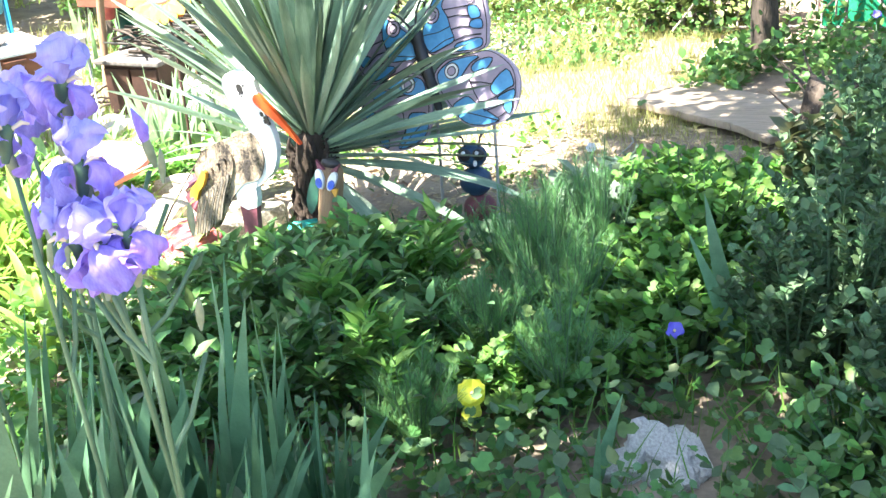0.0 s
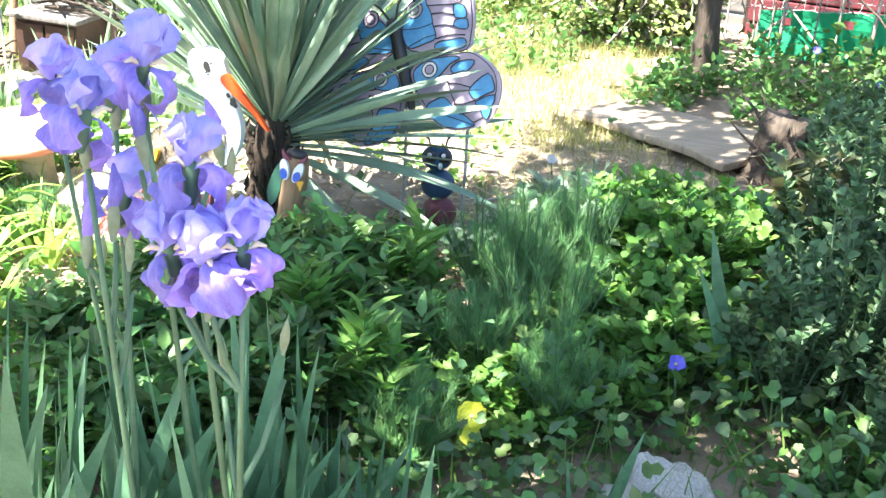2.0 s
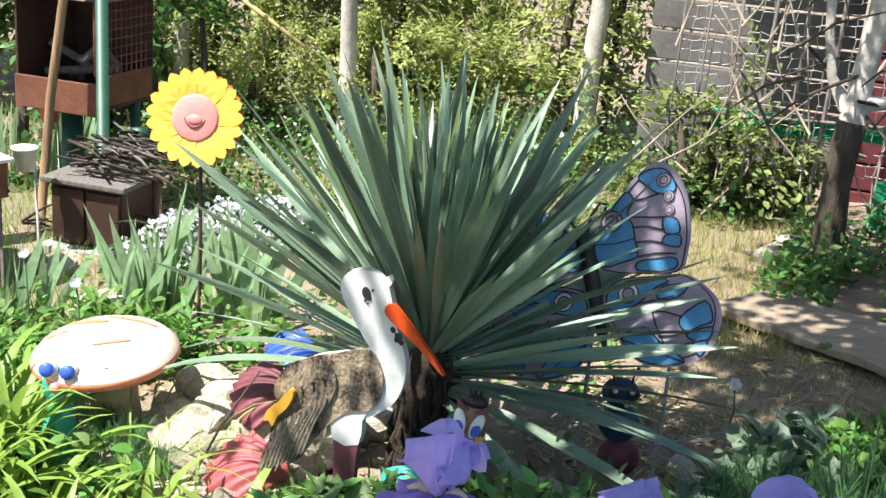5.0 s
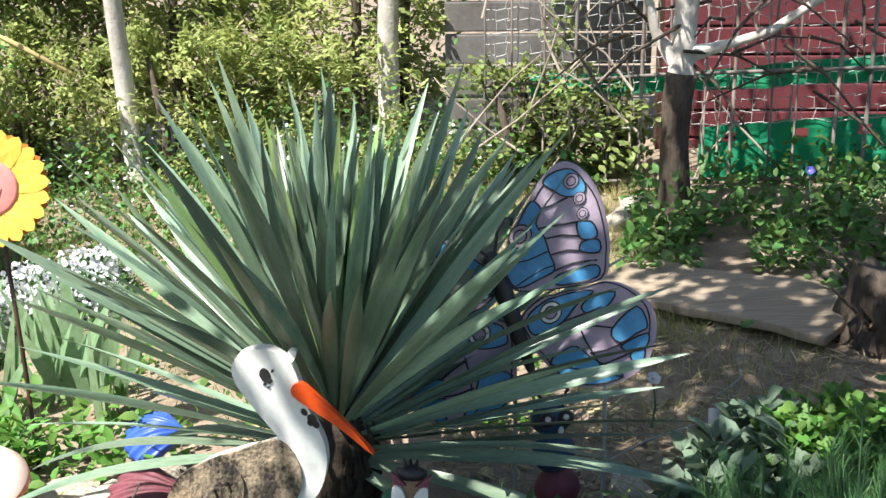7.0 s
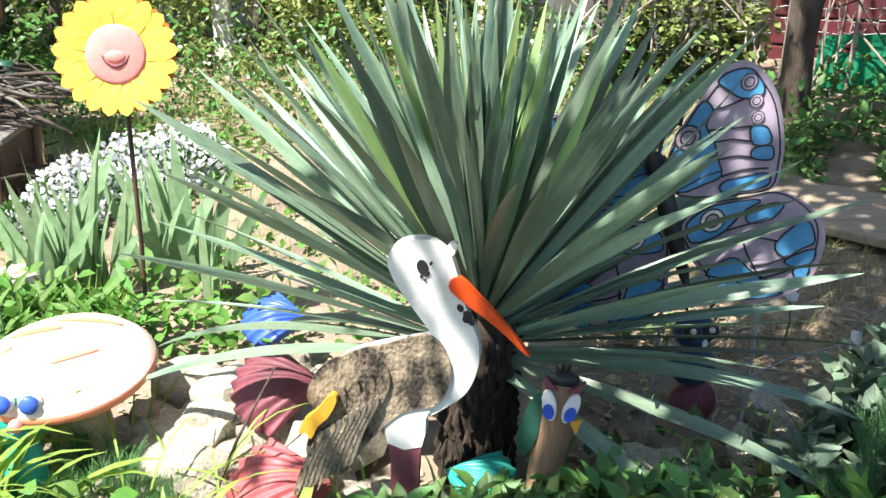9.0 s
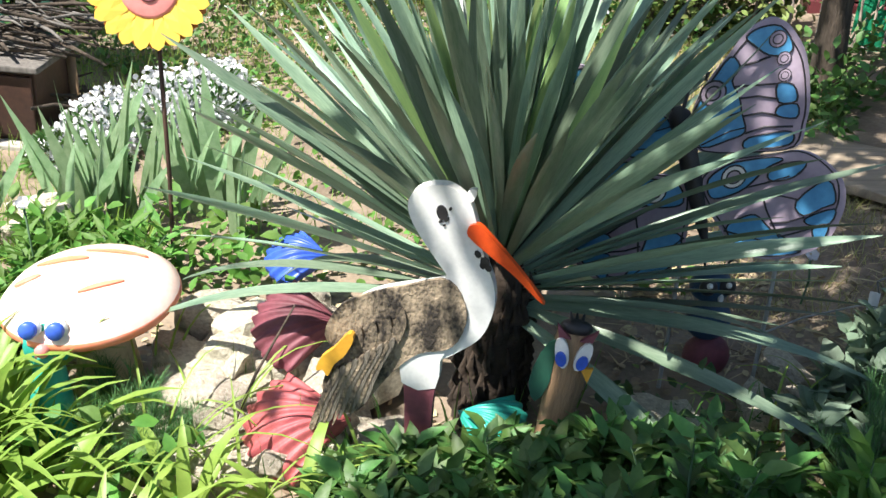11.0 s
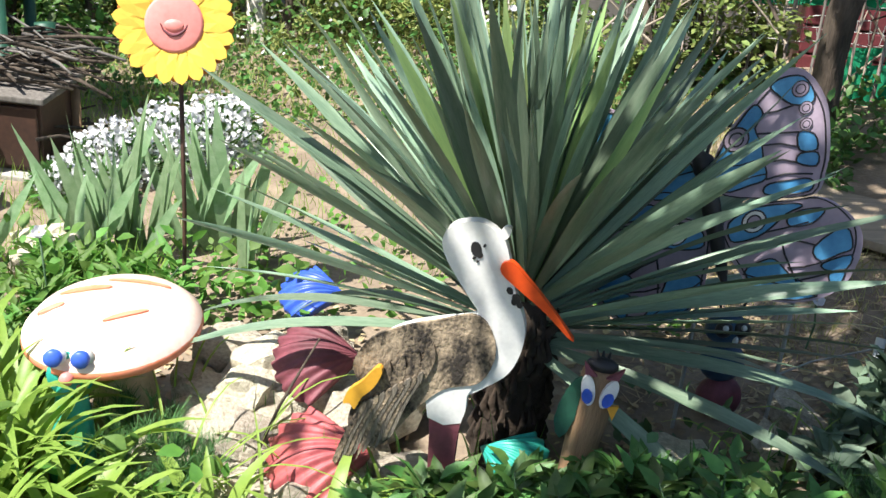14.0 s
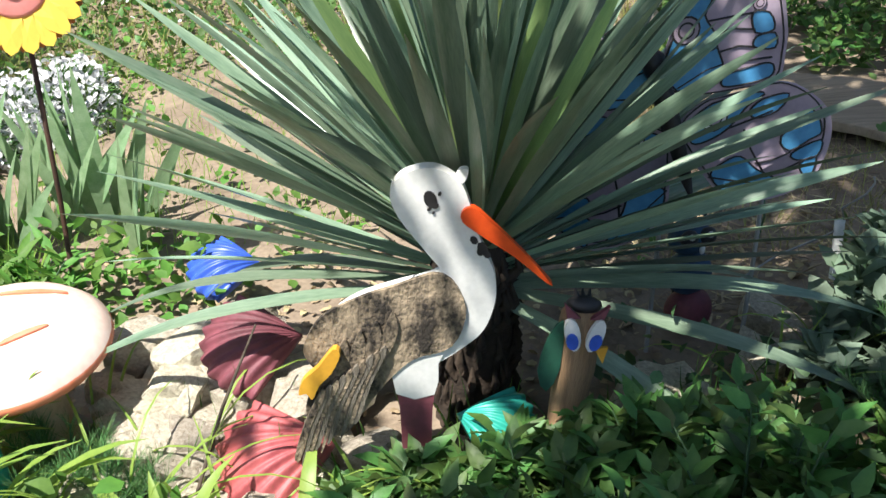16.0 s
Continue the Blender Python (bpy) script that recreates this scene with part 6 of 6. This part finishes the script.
# ---- hedge and shrubs ----
def hedge(name, label, x0, x1, y0, y1, h, n, size, mat, tmpl=T_SPRAY):
    t = thing(name, Matrix.Translation(((x0 + x1) / 2, (y0 + y1) / 2, gz((x0 + x1) / 2, (y0 + y1) / 2))), label, "hedge")
    cx, cy = (x0 + x1) / 2, (y0 + y1) / 2
    P, D = [], []
    clumps = [(rnd.uniform(x0, x1) - cx, rnd.uniform(y0, y1) - cy, rnd.uniform(.05, 1) * h, rnd.uniform(.14, .34)) for _ in range(int(n / 130))]
    for a, b, c, r in clumps:
        # a feathery plume: sprays along an arching axis, shorter towards its tip
        ax = np.array((rnd.gauss(0, .6), rnd.gauss(-.35, .4), rnd.uniform(.25, .9)))
        ax /= np.linalg.norm(ax)
        k = rng.uniform(0, 1, (130, 1))
        P.append(np.array((a, b, c)) + ax * (k - .4) * r * 2.3 + np.array((0, -.1, -.35)) * k * k * r + rng.normal(0, .30, (130, 3)) * r * (1.05 - .7 * k))
        D.append(ax * .9 + np.array((0, 0, -.5)) * k + rng.normal(0, .38, (130, 3)))
    P, D = np.vstack(P), np.vstack(D)
    scatter("foliage", tmpl, P, D, rng.uniform(size * .6, size * 1.3, len(P)), mat, parent=t)
    for k in range(10):
        bm = bmesh.new()
        a, b = rnd.uniform(x0, x1) - cx, rnd.uniform(y0, y1) - cy
        tube(bm, [(a, b, -.1), (a + .05, b, h * .4), (a - .03, b + .05, h * .9)], [.035, .025, .01], 7)
        part("trunk", bm, M["bark"], t, smooth=True)


hedge("conifer_hedge", "tall dense yellow-green conifer hedge", -3.4, -.1, 4.1, 4.9, 2.9, 80000, .06, M["hedge"])
hedge("conifer_hedge", "tall dense yellow-green conifer hedge", -7.5, -3.4, 3.8, 5.2, 3.0, 36000, .085, M["hedge"])
hedge("conifer_hedge", "tall conifer hedge beyond the beds", -7.0, -5.2, -2.0, 3.9, 2.6, 14000, .11, M["hedge"])
hedge("shrub", "loose yellow-green shrub below the hedge", -3.4, -.2, 3.7, 4.3, .8, 14000, .045, M["hedge"])
hedge("climber", "yellow-green climber on the fence rods", .12, .85, 3.2, 3.5, .55, 3400, .04, M["hedge_leaf"], T_OVAL)
for k in range(30):
    a = rnd.uniform(-.9, .9)
    c = Vector((rnd.uniform(.1, 1.6), rnd.uniform(3.0, 3.2), rnd.uniform(.25, 1.3)))
    d = Vector((math.sin(a), rnd.uniform(-.1, .1), math.cos(a))) * rnd.uniform(.15, .4)
    stick("dry_vine", [c - d, c - d * .3 + Vector((rnd.uniform(-.06, .06), 0, 0)), c + d * .4 + Vector((rnd.uniform(-.06, .06), 0, 0)), c + d], [.006, .005, .004, .002], "vine", "thin pale dry vine caught in the fence", "vine", "vines on the fence")
hedge("shrub", "leafy shrub behind the barrel smoker", -4.2, -2.5, 3.2, 3.6, 1.2, 4500, .06, M["leaf"], T_OVAL)
hedge("shrub", "dark shrub in shade beside the rose bushes", 2.4, 3.4, -1.0, 2.3, .9, 7000, .06, M["dark_leaf"], T_OVAL)


# ---- shade tree behind the path, whose crown dapples the bed ----
def shade_tree():
    x, y = -2.3, -4.6
    t = thing("shade_tree", Matrix.Translation((x, y, gz(x, y))), "old fruit tree whose crown shades the bed", "tree")
    part("trunk", tube(bmesh.new(), [(0, 0, -.1), (.05, .05, .8), (.2, .2, 1.7), (.45, .5, 2.5)], [.16, .13, .11, .09], 14), M["bark"], t, smooth=True)
    limbs = []
    for a, L in ((.3, 2.6), (.75, 2.8), (1.15, 2.4), (1.7, 1.6), (-.1, 2.2), (3.3, 1.4), (4.3, 1.3)):
        e = Vector((.45 + math.cos(a) * L, .5 + math.sin(a) * L, 2.5 + rnd.uniform(.5, 1.1)))
        part("limb", tube(bmesh.new(), [(.42, .46, 2.42), Vector((.45, .5, 2.5)).lerp(e, .5) + Vector((0, 0, .25)), e], [.07, .045, .015], 9), M["bark"], t, smooth=True)
        limbs.append(e)
    P, D = [], []
    for cx, cy, cz, r, n in CROWN:
        u = unit(n)
        P.append(np.array((cx - x, cy - y, cz)) + u * r * rng.uniform(.2, 1, (n, 1)) ** .5 * np.array((1, 1, .45)))
        D.append(u + rng.normal(0, .6, (n, 3)))
    P, D = np.vstack(P), np.vstack(D)
    scatter("crown", T_OVAL, P, D, rng.uniform(.06, .11, len(P)), M["leaf"], parent=t)


CROWN = []
for _gx, _gy, _r, _n in ((.5, -.6, .55, 567), (1.2, -.6, .6, 702), (1.9, -.5, .6, 702), (.9, -1.3, .6, 648), (1.7, -1.3, .6, 648), (1.3, .0, .5, 210), (1.9, .4, .6, 420), (.2, -1.0, .45, 351), (.6, .05, .4, 120), (.1, .3, .5, 40), (.3, .02, .3, 70), (.45, -.28, .4, 250), (.15, -.5, .4, 200), (.85, -.1, .4, 200), (1.05, .6, .5, 330), (1.6, 1.3, .6, 720), (1.15, 1.35, .45, 420), (1.0, 1.1, .4, 200), (.95, 1.75, .4, 220), (1.75, -.95, .5, 420), (2.2, -1.0, .5, 420), (2.0, -.75, .4, 300), (2.1, 2.0, .6, 520), (1.5, 2.2, .5, 420), (1.1, 2.6, .4, 200), (2.0, 2.9, .7, 420), (.75, .5, .35, 60), (2.5, .6, .7, 420), (.5, -1.7, .45, 162)):
    _h = 3.3
    CROWN.append((_gx + sun_dir.x / sun_dir.z * _h, _gy + sun_dir.y / sun_dir.z * _h, _h, _r, _n))
shade_tree()
